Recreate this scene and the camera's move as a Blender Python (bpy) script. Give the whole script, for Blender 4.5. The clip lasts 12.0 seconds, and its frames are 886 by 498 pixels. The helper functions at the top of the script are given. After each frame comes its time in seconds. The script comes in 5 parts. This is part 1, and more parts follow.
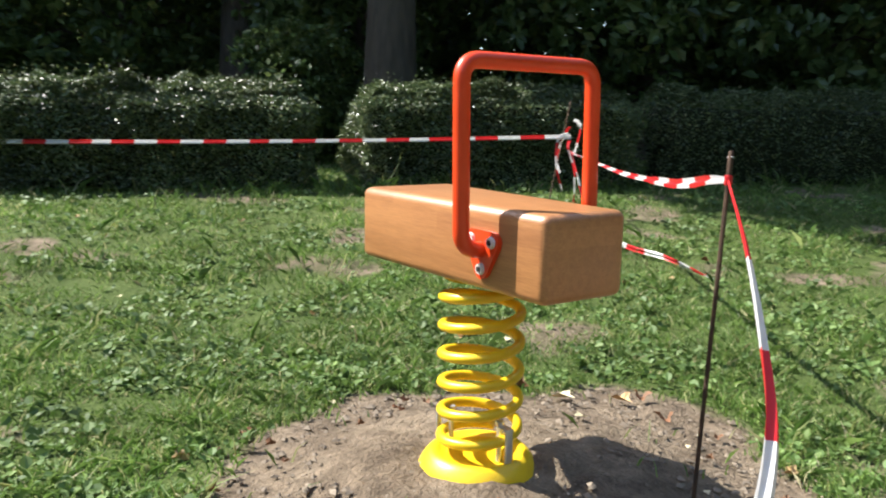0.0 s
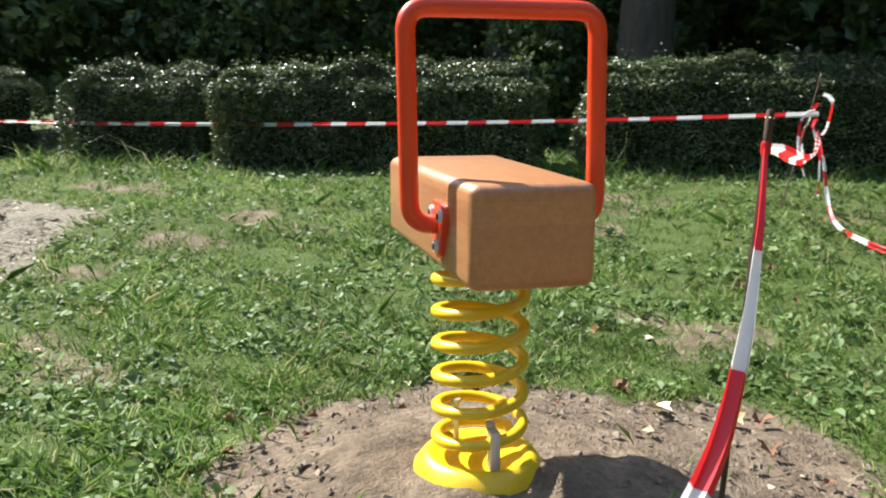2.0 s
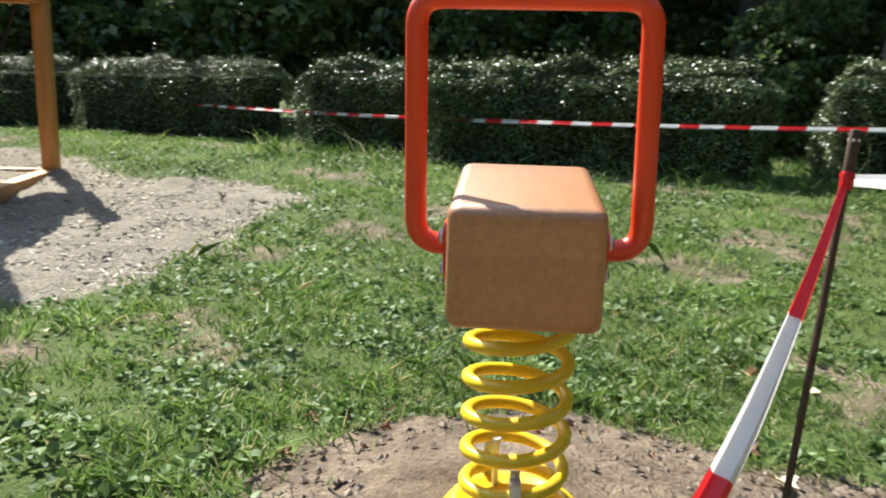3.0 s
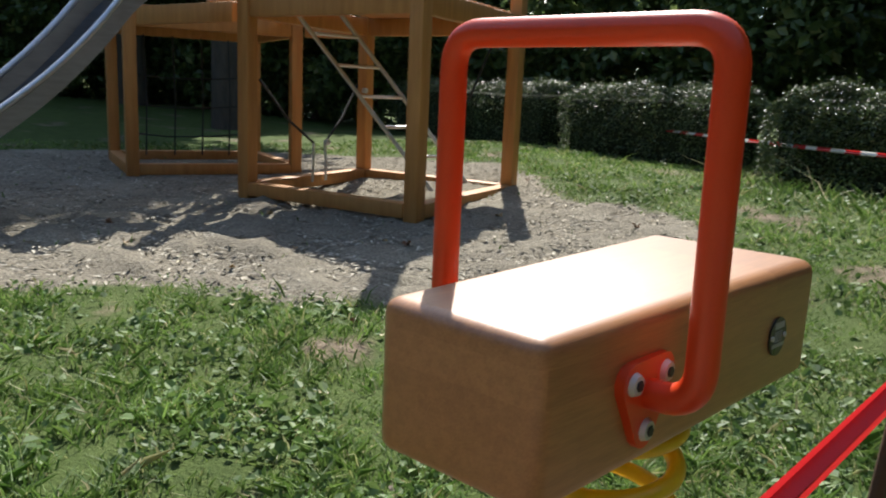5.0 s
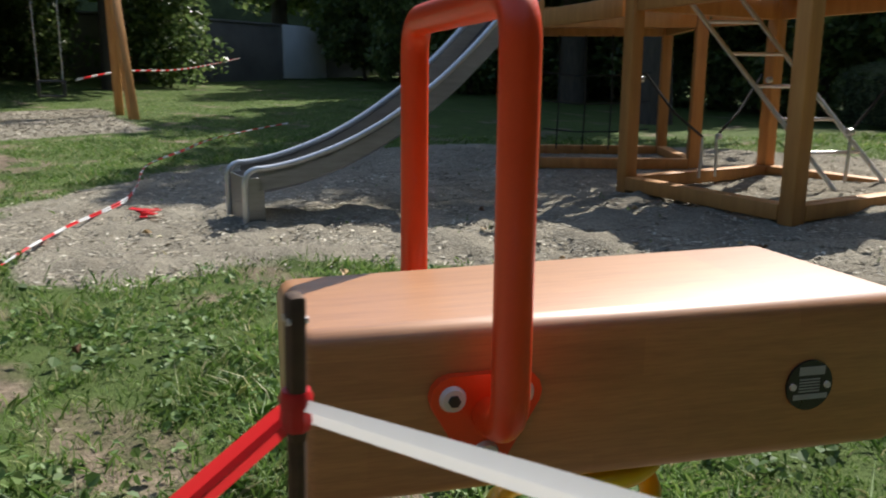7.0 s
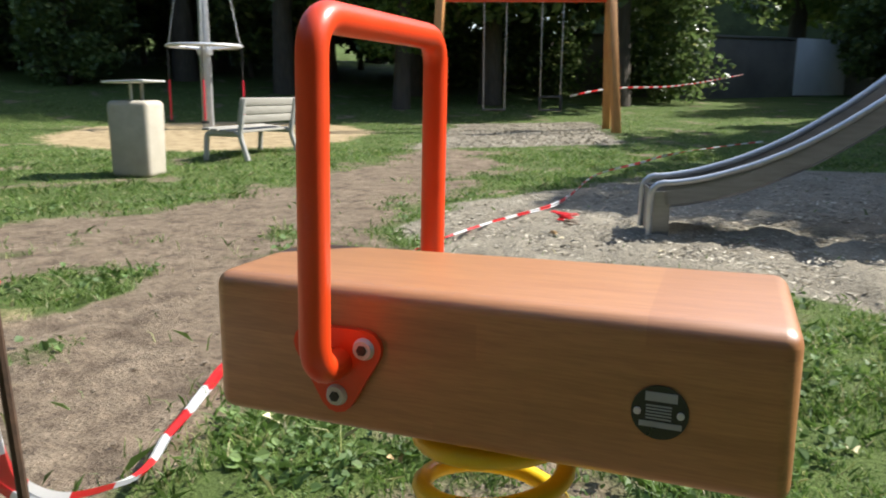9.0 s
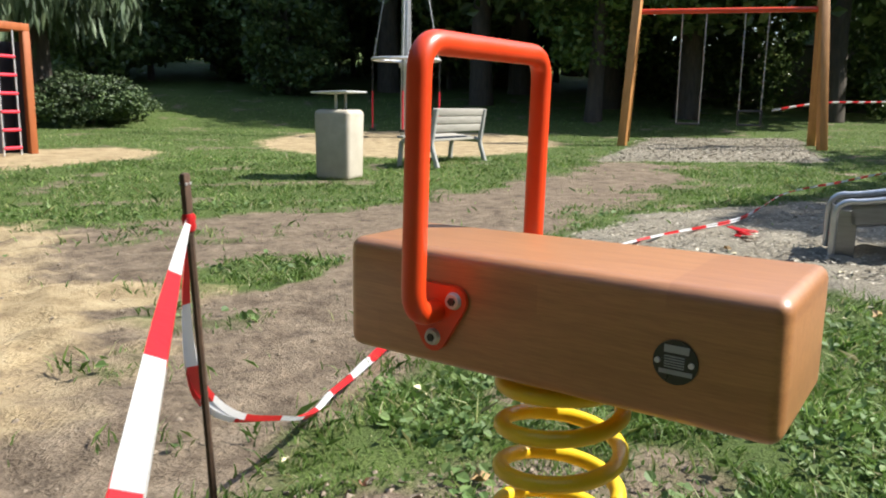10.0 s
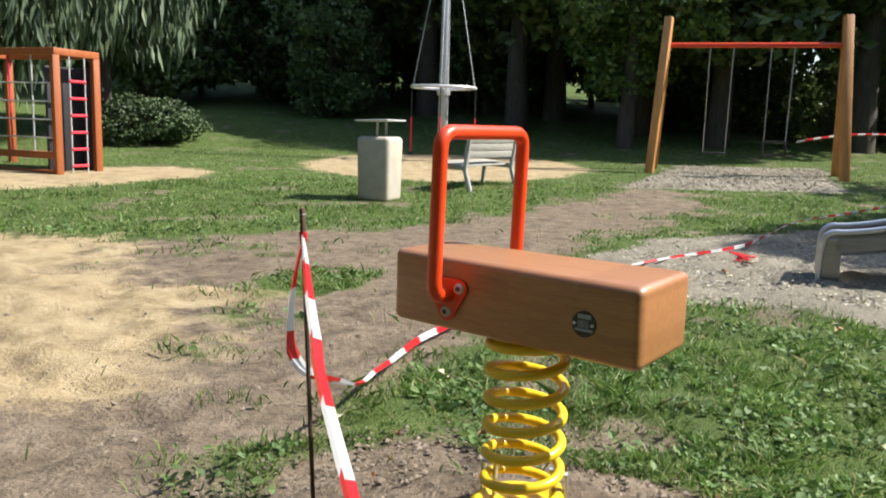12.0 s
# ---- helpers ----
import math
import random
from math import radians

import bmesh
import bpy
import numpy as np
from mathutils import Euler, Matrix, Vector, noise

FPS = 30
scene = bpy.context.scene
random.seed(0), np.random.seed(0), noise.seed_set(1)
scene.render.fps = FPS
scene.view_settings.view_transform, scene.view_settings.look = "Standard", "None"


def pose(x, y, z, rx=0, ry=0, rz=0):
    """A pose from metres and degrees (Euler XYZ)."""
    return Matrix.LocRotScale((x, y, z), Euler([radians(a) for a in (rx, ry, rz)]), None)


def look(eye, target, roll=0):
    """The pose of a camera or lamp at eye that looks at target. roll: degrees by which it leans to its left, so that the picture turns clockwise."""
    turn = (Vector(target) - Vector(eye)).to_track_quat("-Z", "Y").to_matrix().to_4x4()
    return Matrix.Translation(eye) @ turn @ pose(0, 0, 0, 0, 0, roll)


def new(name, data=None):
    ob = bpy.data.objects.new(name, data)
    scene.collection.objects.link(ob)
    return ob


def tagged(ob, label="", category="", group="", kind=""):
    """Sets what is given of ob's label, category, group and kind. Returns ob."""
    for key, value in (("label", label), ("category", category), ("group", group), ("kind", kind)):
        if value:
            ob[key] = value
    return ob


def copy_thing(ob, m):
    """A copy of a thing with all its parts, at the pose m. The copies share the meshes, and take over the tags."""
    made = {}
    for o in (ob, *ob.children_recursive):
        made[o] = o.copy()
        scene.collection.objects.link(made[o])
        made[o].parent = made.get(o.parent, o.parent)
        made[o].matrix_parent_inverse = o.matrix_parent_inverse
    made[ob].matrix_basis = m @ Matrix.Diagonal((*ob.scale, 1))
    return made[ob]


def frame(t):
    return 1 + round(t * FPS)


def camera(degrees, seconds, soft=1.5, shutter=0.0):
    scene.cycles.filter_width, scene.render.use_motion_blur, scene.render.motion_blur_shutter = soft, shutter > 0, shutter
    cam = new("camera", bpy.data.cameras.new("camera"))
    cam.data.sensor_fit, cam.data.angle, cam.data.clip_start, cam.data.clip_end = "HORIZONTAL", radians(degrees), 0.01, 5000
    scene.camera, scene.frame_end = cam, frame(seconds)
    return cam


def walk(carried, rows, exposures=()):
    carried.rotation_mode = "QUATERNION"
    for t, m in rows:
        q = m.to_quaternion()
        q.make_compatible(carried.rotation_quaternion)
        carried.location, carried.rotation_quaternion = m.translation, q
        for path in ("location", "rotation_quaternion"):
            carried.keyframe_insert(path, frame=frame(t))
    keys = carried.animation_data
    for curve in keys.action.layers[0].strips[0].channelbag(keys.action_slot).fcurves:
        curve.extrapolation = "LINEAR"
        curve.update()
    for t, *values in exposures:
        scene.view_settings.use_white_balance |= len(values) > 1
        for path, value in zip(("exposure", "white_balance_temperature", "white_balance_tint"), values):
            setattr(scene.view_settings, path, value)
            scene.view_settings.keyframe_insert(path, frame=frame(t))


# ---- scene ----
cam = camera(58.6, 12.0, soft=1.9, shutter=0.3)
PATH = [
    (0, (-1.058, -1.486, 0.89), (0.061, 0.137, 0.554), 1.1),
    (0.5, (-0.954, -1.57, 0.884), (-0.041, 0.179, 0.557), 0.6),
    (1, (-0.815, -1.61, 0.858), (-0.03, 0.195, 0.505), 0.9),
    (1.5, (-0.624, -1.595, 0.833), (-0.005, 0.265, 0.436), 1.2),
    (2, (-0.407, -1.592, 0.843), (0.023, 0.325, 0.469), 0.0),
    (2.5, (-0.201, -1.585, 0.863), (-0.06, 0.373, 0.48), 1.2),
    (3, (-0.01, -1.451, 0.857), (-0.194, 0.502, 0.467), 1.5),
    (3.2, (0.05, -1.388, 0.861), (-0.263, 0.547, 0.465), 1.4),
    (4.8, (0.451, -1.056, 0.911), (-0.792, 0.466, 0.538), 2.5),
    (5, (0.479, -0.981, 0.921), (-0.83, 0.481, 0.539), 2.6),
    (5.5, (0.583, -0.88, 0.934), (-0.891, 0.414, 0.54), 1.8),
    (6, (0.695, -0.777, 0.936), (-1.019, 0.178, 0.549), 1.8),
    (6.5, (0.74, -0.647, 0.913), (-1.058, 0.131, 0.51), 1.1),
    (7, (0.766, -0.481, 0.928), (-1.115, 0.054, 0.507), 0.2),
    (7.2, (0.78, -0.424, 0.934), (-1.125, 0.015, 0.511), -0.2),
    (8.8, (0.871, 0.094, 0.922), (-1.007, -0.476, 0.536), 0.8),
    (9, (0.871, 0.137, 0.919), (-0.976, -0.528, 0.533), 0.3),
    (9.5, (0.921, 0.249, 0.915), (-0.815, -0.672, 0.543), 0.9),
    (10, (1.02, 0.355, 0.914), (-0.616, -0.736, 0.553), 0.9),
    (10.5, (1.11, 0.428, 0.916), (-0.5, -0.704, 0.561), 1.2),
    (11, (1.243, 0.525, 0.939), (-0.352, -0.63, 0.589), 1.3),
    (11.5, (1.379, 0.647, 0.965), (-0.217, -0.506, 0.614), 0.8),
    (12, (1.551, 0.776, 1.01), (-0.041, -0.393, 0.698), 1.8),
]
walk(cam, [(t, look(e, g, r)) for t, e, g, r in PATH], exposures=((0.0, 1.27), (2.5, 1.34), (3.2, 1.30), (4.9, 0.78), (5.5, 0.63), (6.2, 0.53), (7.0, 0.62), (9.2, 1.0), (12.0, 0.98)))

# ---- sky and sun ----
SUN_DIR = Vector((-0.64, 0.77, 1.07)).normalized()
SUN_EL = math.asin(SUN_DIR.z)
SUN_AZ = math.atan2(SUN_DIR.x, SUN_DIR.y)
world = bpy.data.worlds.new("sky")
scene.world = world
world.use_nodes = True
wn = world.node_tree
sky = wn.nodes.new("ShaderNodeTexSky")
sky.sky_type = "NISHITA"
sky.sun_disc = False
sky.sun_elevation, sky.sun_rotation = SUN_EL, SUN_AZ
wn.nodes["Background"].inputs[1].default_value = 0.15
wn.links.new(sky.outputs[0], wn.nodes["Background"].inputs[0])
lamp = bpy.data.lights.new("sun", "SUN")
lamp.energy, lamp.angle, lamp.color = 5.0, radians(0.55), (1.0, 0.957, 0.89)
sun = new("sun", lamp)
sun.matrix_world = look((-20, 24, 33), (-20 - SUN_DIR.x, 24 - SUN_DIR.y, 33 - SUN_DIR.z))


# ---- materials ----
def node_mat(name):
    m = bpy.data.materials.new(name)
    m.use_nodes = True
    return m, m.node_tree.nodes, m.node_tree.links, m.node_tree.nodes["Principled BSDF"]


def ramp(ns, stops):
    r = ns.new("ShaderNodeValToRGB")
    while len(r.color_ramp.elements) < len(stops):
        r.color_ramp.elements.new(0.5)
    for el, (p, c) in zip(r.color_ramp.elements, stops):
        el.position, el.color = p, (*c, 1)
    return r


def noise_tex(ns, ls, scale, detail=5.0, rough=0.6, vec=None, stretch=None):
    n = ns.new("ShaderNodeTexNoise")
    n.inputs["Scale"].default_value, n.inputs["Detail"].default_value, n.inputs["Roughness"].default_value = scale, detail, rough
    if vec is not None:
        if stretch:
            mp = ns.new("ShaderNodeMapping")
            mp.inputs["Scale"].default_value = stretch
            ls.new(vec, mp.inputs["Vector"])
            vec = mp.outputs[0]
        ls.new(vec, n.inputs["Vector"])
    return n


def mix_col(ns, ls, fac, a, b, blend="MIX"):
    m = ns.new("ShaderNodeMix")
    m.data_type, m.blend_type = "RGBA", blend
    for sock, v in ((m.inputs[0], fac), (m.inputs[6], a), (m.inputs[7], b)):
        if isinstance(v, (int, float)):
            sock.default_value = v
        elif isinstance(v, tuple):
            sock.default_value = (*v, 1)
        else:
            ls.new(v, sock)
    return m.outputs[2]


def bump(ns, ls, height, strength, dist, bsdf):
    b = ns.new("ShaderNodeBump")
    b.inputs["Strength"].default_value, b.inputs["Distance"].default_value = strength, dist
    ls.new(height, b.inputs["Height"])
    ls.new(b.outputs[0], bsdf.inputs["Normal"])


def surface(name, c1, c2, rough=0.6, metal=0.0, scale=12.0, bump_s=0.15, bump_d=0.004, stretch=None, fine=120.0, coat=0.0, spec=0.5):
    """A two-tone surface: broad stains and fine grain in object space."""
    m, ns, ls, b = node_mat(name)
    tc = ns.new("ShaderNodeTexCoord").outputs["Object"]
    n1 = noise_tex(ns, ls, scale, 5, 0.6, tc, stretch)
    n2 = noise_tex(ns, ls, fine, 3, 0.6, tc, stretch)
    r = ramp(ns, ((0.3, c1), (0.7, c2)))
    ls.new(n1.outputs[0], r.inputs[0])
    dark = tuple(v * 0.7 for v in c1)
    g = ns.new("ShaderNodeMath")
    g.operation, g.inputs[1].default_value = "MULTIPLY", 0.35
    ls.new(n2.outputs[0], g.inputs[0])
    ls.new(mix_col(ns, ls, g.outputs[0], r.outputs[0], dark), b.inputs["Base Color"])
    rr = ns.new("ShaderNodeMapRange")
    rr.inputs[3].default_value, rr.inputs[4].default_value = max(0.02, rough - 0.1), min(1, rough + 0.12)
    ls.new(n1.outputs[0], rr.inputs[0])
    ls.new(rr.outputs[0], b.inputs["Roughness"])
    b.inputs["Metallic"].default_value = metal
    b.inputs["Coat Weight"].default_value = coat
    b.inputs["Specular IOR Level"].default_value = spec
    if bump_s:
        bump(ns, ls, n2.outputs[0], bump_s, bump_d, b)
    return m


def leaf_mat(name, cols, rough=0.55, trans=0.25):
    """Leaves: each its own green, some light passing through."""
    m, ns, ls, b = node_mat(name)
    geo = ns.new("ShaderNodeNewGeometry")
    r = ramp(ns, cols)
    ls.new(geo.outputs["Random Per Island"], r.inputs[0])
    tc = ns.new("ShaderNodeTexCoord").outputs["Object"]
    n = noise_tex(ns, ls, 1.6, 4, 0.65, tc)
    mr = ns.new("ShaderNodeMapRange")
    mr.inputs[1].default_value, mr.inputs[2].default_value, mr.inputs[3].default_value, mr.inputs[4].default_value = 0.3, 0.7, 0.6, 1.4
    ls.new(n.outputs[0], mr.inputs[0])
    v = ns.new("ShaderNodeVectorMath")
    v.operation = "SCALE"
    ls.new(r.outputs[0], v.inputs[0])
    ls.new(mr.outputs[0], v.inputs["Scale"])
    ls.new(v.outputs[0], b.inputs["Base Color"])
    b.inputs["Roughness"].default_value = rough
    if trans:
        tr = ns.new("ShaderNodeBsdfTranslucent")
        ls.new(v.outputs[0], tr.inputs[0])
        mx = ns.new("ShaderNodeMixShader")
        mx.inputs[0].default_value = trans
        ls.new(b.outputs[0], mx.inputs[1])
        ls.new(tr.outputs[0], mx.inputs[2])
        ls.new(mx.outputs[0], ns["Material Output"].inputs[0])
    return m


def ground_mat():
    m, ns, ls, b = node_mat("ground_earth_and_grass")
    tc = ns.new("ShaderNodeTexCoord").outputs["Object"]
    big, mid, fin = noise_tex(ns, ls, 0.35, 4, 0.55, tc), noise_tex(ns, ls, 5.0, 6, 0.65, tc), noise_tex(ns, ls, 60.0, 4, 0.7, tc)
    blotch = noise_tex(ns, ls, 1.7, 5, 0.65, tc)
    gr = ramp(ns, ((0.25, (0.035, 0.048, 0.014)), (0.5, (0.075, 0.105, 0.026)), (0.75, (0.125, 0.155, 0.048))))
    ls.new(mid.outputs[0], gr.inputs[0])
    gr2 = ramp(ns, ((0.3, (0.06, 0.10, 0.024)), (0.7, (0.115, 0.165, 0.045))))
    ls.new(big.outputs[0], gr2.inputs[0])
    grass = mix_col(ns, ls, 0.5, gr.outputs[0], gr2.outputs[0])
    soil = ramp(ns, ((0.25, (0.086, 0.064, 0.044)), (0.5, (0.190, 0.147, 0.103)), (0.8, (0.305, 0.246, 0.175))))
    ls.new(mid.outputs[0], soil.inputs[0])
    sand = ramp(ns, ((0.25, (0.20, 0.145, 0.080)), (0.5, (0.39, 0.30, 0.17)), (0.8, (0.52, 0.42, 0.26))))
    ls.new(mid.outputs[0], sand.inputs[0])
    grav = ramp(ns, ((0.25, (0.105, 0.090, 0.068)), (0.5, (0.245, 0.218, 0.165)), (0.75, (0.41, 0.375, 0.29))))
    addn = ns.new("ShaderNodeMath")
    addn.operation = "MULTIPLY_ADD"
    ls.new(fin.outputs[0], addn.inputs[0])
    addn.inputs[1].default_value = 0.6
    half = ns.new("ShaderNodeMath")
    half.operation, half.inputs[1].default_value = "MULTIPLY", 0.42
    ls.new(blotch.outputs[0], half.inputs[0])
    ls.new(half.outputs[0], addn.inputs[2])
    ls.new(addn.outputs[0], grav.inputs[0])

    def weight(key):
        a = ns.new("ShaderNodeAttribute")
        a.attribute_name = key
        s = ns.new("ShaderNodeMath")
        s.operation = "MULTIPLY_ADD"
        ls.new(mid.outputs[0], s.inputs[0])
        s.inputs[1].default_value = 0.7
        ls.new(a.outputs["Fac"], s.inputs[2])
        r = ns.new("ShaderNodeMapRange")
        r.inputs[1].default_value, r.inputs[2].default_value = 0.72, 1.0
        ls.new(s.outputs[0], r.inputs[0])
        return r.outputs[0]

    mott = noise_tex(ns, ls, 22.0, 5, 0.7, tc)
    mr = ramp(ns, ((0.3, (0.58, 0.56, 0.54)), (0.5, (1, 1, 1)), (0.72, (1.35, 1.33, 1.3))))
    ls.new(mott.outputs[0], mr.inputs[0])
    soil_c = mix_col(ns, ls, 1.0, soil.outputs[0], mr.outputs[0], "MULTIPLY")
    c = mix_col(ns, ls, weight("soil"), grass, soil_c)
    c = mix_col(ns, ls, weight("sand"), c, sand.outputs[0])
    c = mix_col(ns, ls, weight("gravel"), c, grav.outputs[0])
    speck = ramp(ns, ((0.0, (0.62, 0.62, 0.62)), (0.5, (1, 1, 1)), (1.0, (1.3, 1.3, 1.3))))
    ls.new(fin.outputs[0], speck.inputs[0])
    ls.new(mix_col(ns, ls, 1.0, c, speck.outputs[0], "MULTIPLY"), b.inputs["Base Color"])
    b.inputs["Roughness"].default_value = 0.95
    b.inputs["Specular IOR Level"].default_value = 0.2
    bump(ns, ls, fin.outputs[0], 0.9, 0.028, b)
    return m


def beam_mat():
    """Glued laminated larch under clear varnish: boards lie flat, butted end to end."""
    m, ns, ls, b = node_mat("varnished_laminated_wood")
    tc = ns.new("ShaderNodeTexCoord").outputs["Object"]
    sep = ns.new("ShaderNodeSeparateXYZ")
    ls.new(tc, sep.inputs[0])
    lay = ns.new("ShaderNodeMath")
    lay.operation, lay.inputs[1].default_value = "MULTIPLY", 26.0
    ls.new(sep.outputs[2], lay.inputs[0])
    fl = ns.new("ShaderNodeMath")
    fl.operation = "FLOOR"
    ls.new(lay.outputs[0], fl.inputs[0])
    wl = ns.new("ShaderNodeTexWhiteNoise")
    wl.noise_dimensions = "1D"
    ls.new(fl.outputs[0], wl.inputs["W"])
    sh = ns.new("ShaderNodeMath")
    sh.operation, sh.inputs[1].default_value = "MULTIPLY_ADD", 3.1
    ls.new(sep.outputs[1], sh.inputs[0])
    ls.new(wl.outputs[0], sh.inputs[2])
    f2 = ns.new("ShaderNodeMath")
    f2.operation = "FLOOR"
    ls.new(sh.outputs[0], f2.inputs[0])
    cmb = ns.new("ShaderNodeCombineXYZ")
    ls.new(fl.outputs[0], cmb.inputs[0])
    ls.new(f2.outputs[0], cmb.inputs[1])
    wn2 = ns.new("ShaderNodeTexWhiteNoise")
    ls.new(cmb.outputs[0], wn2.inputs["Vector"])
    grain = noise_tex(ns, ls, 9.0, 6, 0.65, tc, (9, 0.55, 9))
    fine = noise_tex(ns, ls, 60.0, 3, 0.6, tc, (7, 0.35, 7))
    r = ramp(ns, ((0.0, (0.34, 0.140, 0.044)), (0.5, (0.405, 0.178, 0.058)), (1.0, (0.475, 0.222, 0.078))))
    ls.new(wn2.outputs[0], r.inputs[0])
    g = ramp(ns, ((0.3, (0.80, 0.74, 0.68)), (0.6, (1, 1, 1))))
    ls.new(grain.outputs[0], g.inputs[0])
    g2 = ramp(ns, ((0.35, (0.88, 0.84, 0.8)), (0.6, (1.04, 1.04, 1.04))))
    ls.new(fine.outputs[0], g2.inputs[0])
    c = mix_col(ns, ls, 1.0, mix_col(ns, ls, 1.0, r.outputs[0], g.outputs[0], "MULTIPLY"), g2.outputs[0], "MULTIPLY")
    ls.new(c, b.inputs["Base Color"])
    b.inputs["Roughness"].default_value = 0.5
    b.inputs["Specular IOR Level"].default_value = 0.45
    b.inputs["Coat Weight"].default_value = 1.0
    b.inputs["Coat Roughness"].default_value = 0.43
    bump(ns, ls, fine.outputs[0], 0.12, 0.002, b)
    return m


M_GROUND = ground_mat()
M_BEAM = beam_mat()
M_ORANGE = surface("orange_red_powder_coat", (0.68, 0.050, 0.008), (0.76, 0.065, 0.011), 0.36, 0, 8, 0.06, 0.001, fine=300, coat=0.05)
M_YELLOW = surface("yellow_powder_coat", (0.80, 0.52, 0.012), (0.86, 0.60, 0.02), 0.38, 0, 14, 0.08, 0.001, fine=250, coat=0.2)
M_STEEL = surface("galvanised_steel", (0.58, 0.59, 0.60), (0.70, 0.71, 0.72), 0.36, 0.65, 20, 0.08, 0.001)
M_SLIDE = surface("brushed_stainless_steel", (0.26, 0.265, 0.27), (0.35, 0.36, 0.365), 0.40, 0.85, 6, 0.05, 0.001, stretch=(1, 1, 6))
M_BOLT = surface("pale_plastic_cap", (0.55, 0.53, 0.50), (0.66, 0.64, 0.60), 0.4, 0, 60, 0)
M_DARK = surface("dark_socket", (0.02, 0.02, 0.02), (0.035, 0.035, 0.035), 0.5, 0, 60, 0)
M_BADGE = surface("black_plate", (0.012, 0.013, 0.014), (0.02, 0.021, 0.022), 0.3, 0, 40, 0)
M_GREYPRINT = surface("grey_print", (0.28, 0.29, 0.29), (0.34, 0.35, 0.35), 0.4, 0, 40, 0)
M_ROD = surface("rusty_iron_rod", (0.055, 0.036, 0.026), (0.13, 0.078, 0.048), 0.75, 0.4, 40, 0.4, 0.002)
M_TAPE_R = surface("red_tape_film", (0.62, 0.022, 0.028), (0.72, 0.035, 0.04), 0.35, 0, 9, 0.2, 0.003, fine=40)
M_TAPE_W = surface("white_tape_film", (0.74, 0.74, 0.74), (0.82, 0.82, 0.82), 0.35, 0, 9, 0.2, 0.003, fine=40)


def let_through(m, fac, col):
    """Thin film: part of the light passes through."""
    ns, ls = m.node_tree.nodes, m.node_tree.links
    tr, mx = ns.new("ShaderNodeBsdfTranslucent"), ns.new("ShaderNodeMixShader")
    tr.inputs[0].default_value, mx.inputs[0].default_value = (*col, 1), fac
    ls.new(ns["Principled BSDF"].outputs[0], mx.inputs[1])
    ls.new(tr.outputs[0], mx.inputs[2])
    ls.new(mx.outputs[0], ns["Material Output"].inputs[0])


let_through(M_TAPE_W, 0.4, (0.82, 0.82, 0.82))
let_through(M_TAPE_R, 0.35, (0.75, 0.03, 0.035))
M_TIMBER = surface("oiled_larch_timber", (0.43, 0.185, 0.050), (0.60, 0.295, 0.09), 0.55, 0, 3.0, 0.25, 0.003, stretch=(6, 6, 0.5), fine=30)
M_TIMBER2 = surface("red_brown_timber", (0.30, 0.080, 0.022), (0.42, 0.125, 0.036), 0.55, 0, 3.0, 0.25, 0.003, stretch=(6, 6, 0.5), fine=30)
M_PANEL = surface("dark_panel", (0.012, 0.012, 0.016), (0.028, 0.026, 0.032), 0.6, 0, 4, 0.1)
M_ROPE = surface("dark_rope", (0.018, 0.018, 0.02), (0.04, 0.04, 0.042), 0.8, 0, 30, 0.4, 0.003)
M_REDROPE = surface("red_rung_plastic", (0.62, 0.02, 0.045), (0.72, 0.04, 0.07), 0.4, 0, 30, 0.1)
M_CONCRETE = surface("exposed_aggregate_concrete", (0.40, 0.36, 0.285), (0.52, 0.475, 0.385), 0.85, 0, 5, 0.5, 0.006, fine=90)
M_LID = surface("pale_metal_lid", (0.62, 0.63, 0.63), (0.72, 0.73, 0.73), 0.35, 0.3, 12, 0.05)
M_BENCH = surface("weathered_grey_concrete", (0.36, 0.355, 0.33), (0.50, 0.49, 0.455), 0.8, 0, 8, 0.3, 0.004)
M_SLAT = surface("weathered_bench_wood", (0.30, 0.285, 0.25), (0.42, 0.40, 0.35), 0.75, 0, 5, 0.3, 0.003, stretch=(1, 9, 9))
M_WALL = surface("old_grey_render", (0.12, 0.112, 0.098), (0.22, 0.205, 0.18), 0.9, 0, 0.7, 0.4, 0.02, fine=14)
M_DOOR = surface("white_painted_metal", (0.62, 0.64, 0.66), (0.74, 0.76, 0.78), 0.5, 0, 1.2, 0.05)
M_BARK = surface("dark_bark", (0.055, 0.045, 0.034), (0.12, 0.098, 0.074), 0.9, 0, 5, 0.8, 0.03, stretch=(3, 3, 0.6), fine=26)
M_STONE = surface("clod", (0.15, 0.118, 0.086), (0.30, 0.245, 0.18), 0.95, 0, 8, 0.3)
M_CHIP = leaf_mat("bark_chip_and_gravel", ((0.0, (0.15, 0.128, 0.095)), (0.3, (0.26, 0.23, 0.175)), (0.7, (0.40, 0.36, 0.275)), (1.0, (0.58, 0.53, 0.42))), 0.85, 0)
M_GRASS = leaf_mat("grass_blade", ((0.0, (0.062, 0.125, 0.024)), (0.45, (0.125, 0.215, 0.046)), (0.80, (0.20, 0.30, 0.075)), (0.92, (0.34, 0.35, 0.15)), (1.0, (0.46, 0.42, 0.26))), 0.55, 0.42)
M_CLOVER = leaf_mat("clover_leaf", ((0.0, (0.07, 0.13, 0.03)), (0.6, (0.115, 0.195, 0.05)), (1.0, (0.17, 0.25, 0.075))), 0.60, 0.3)
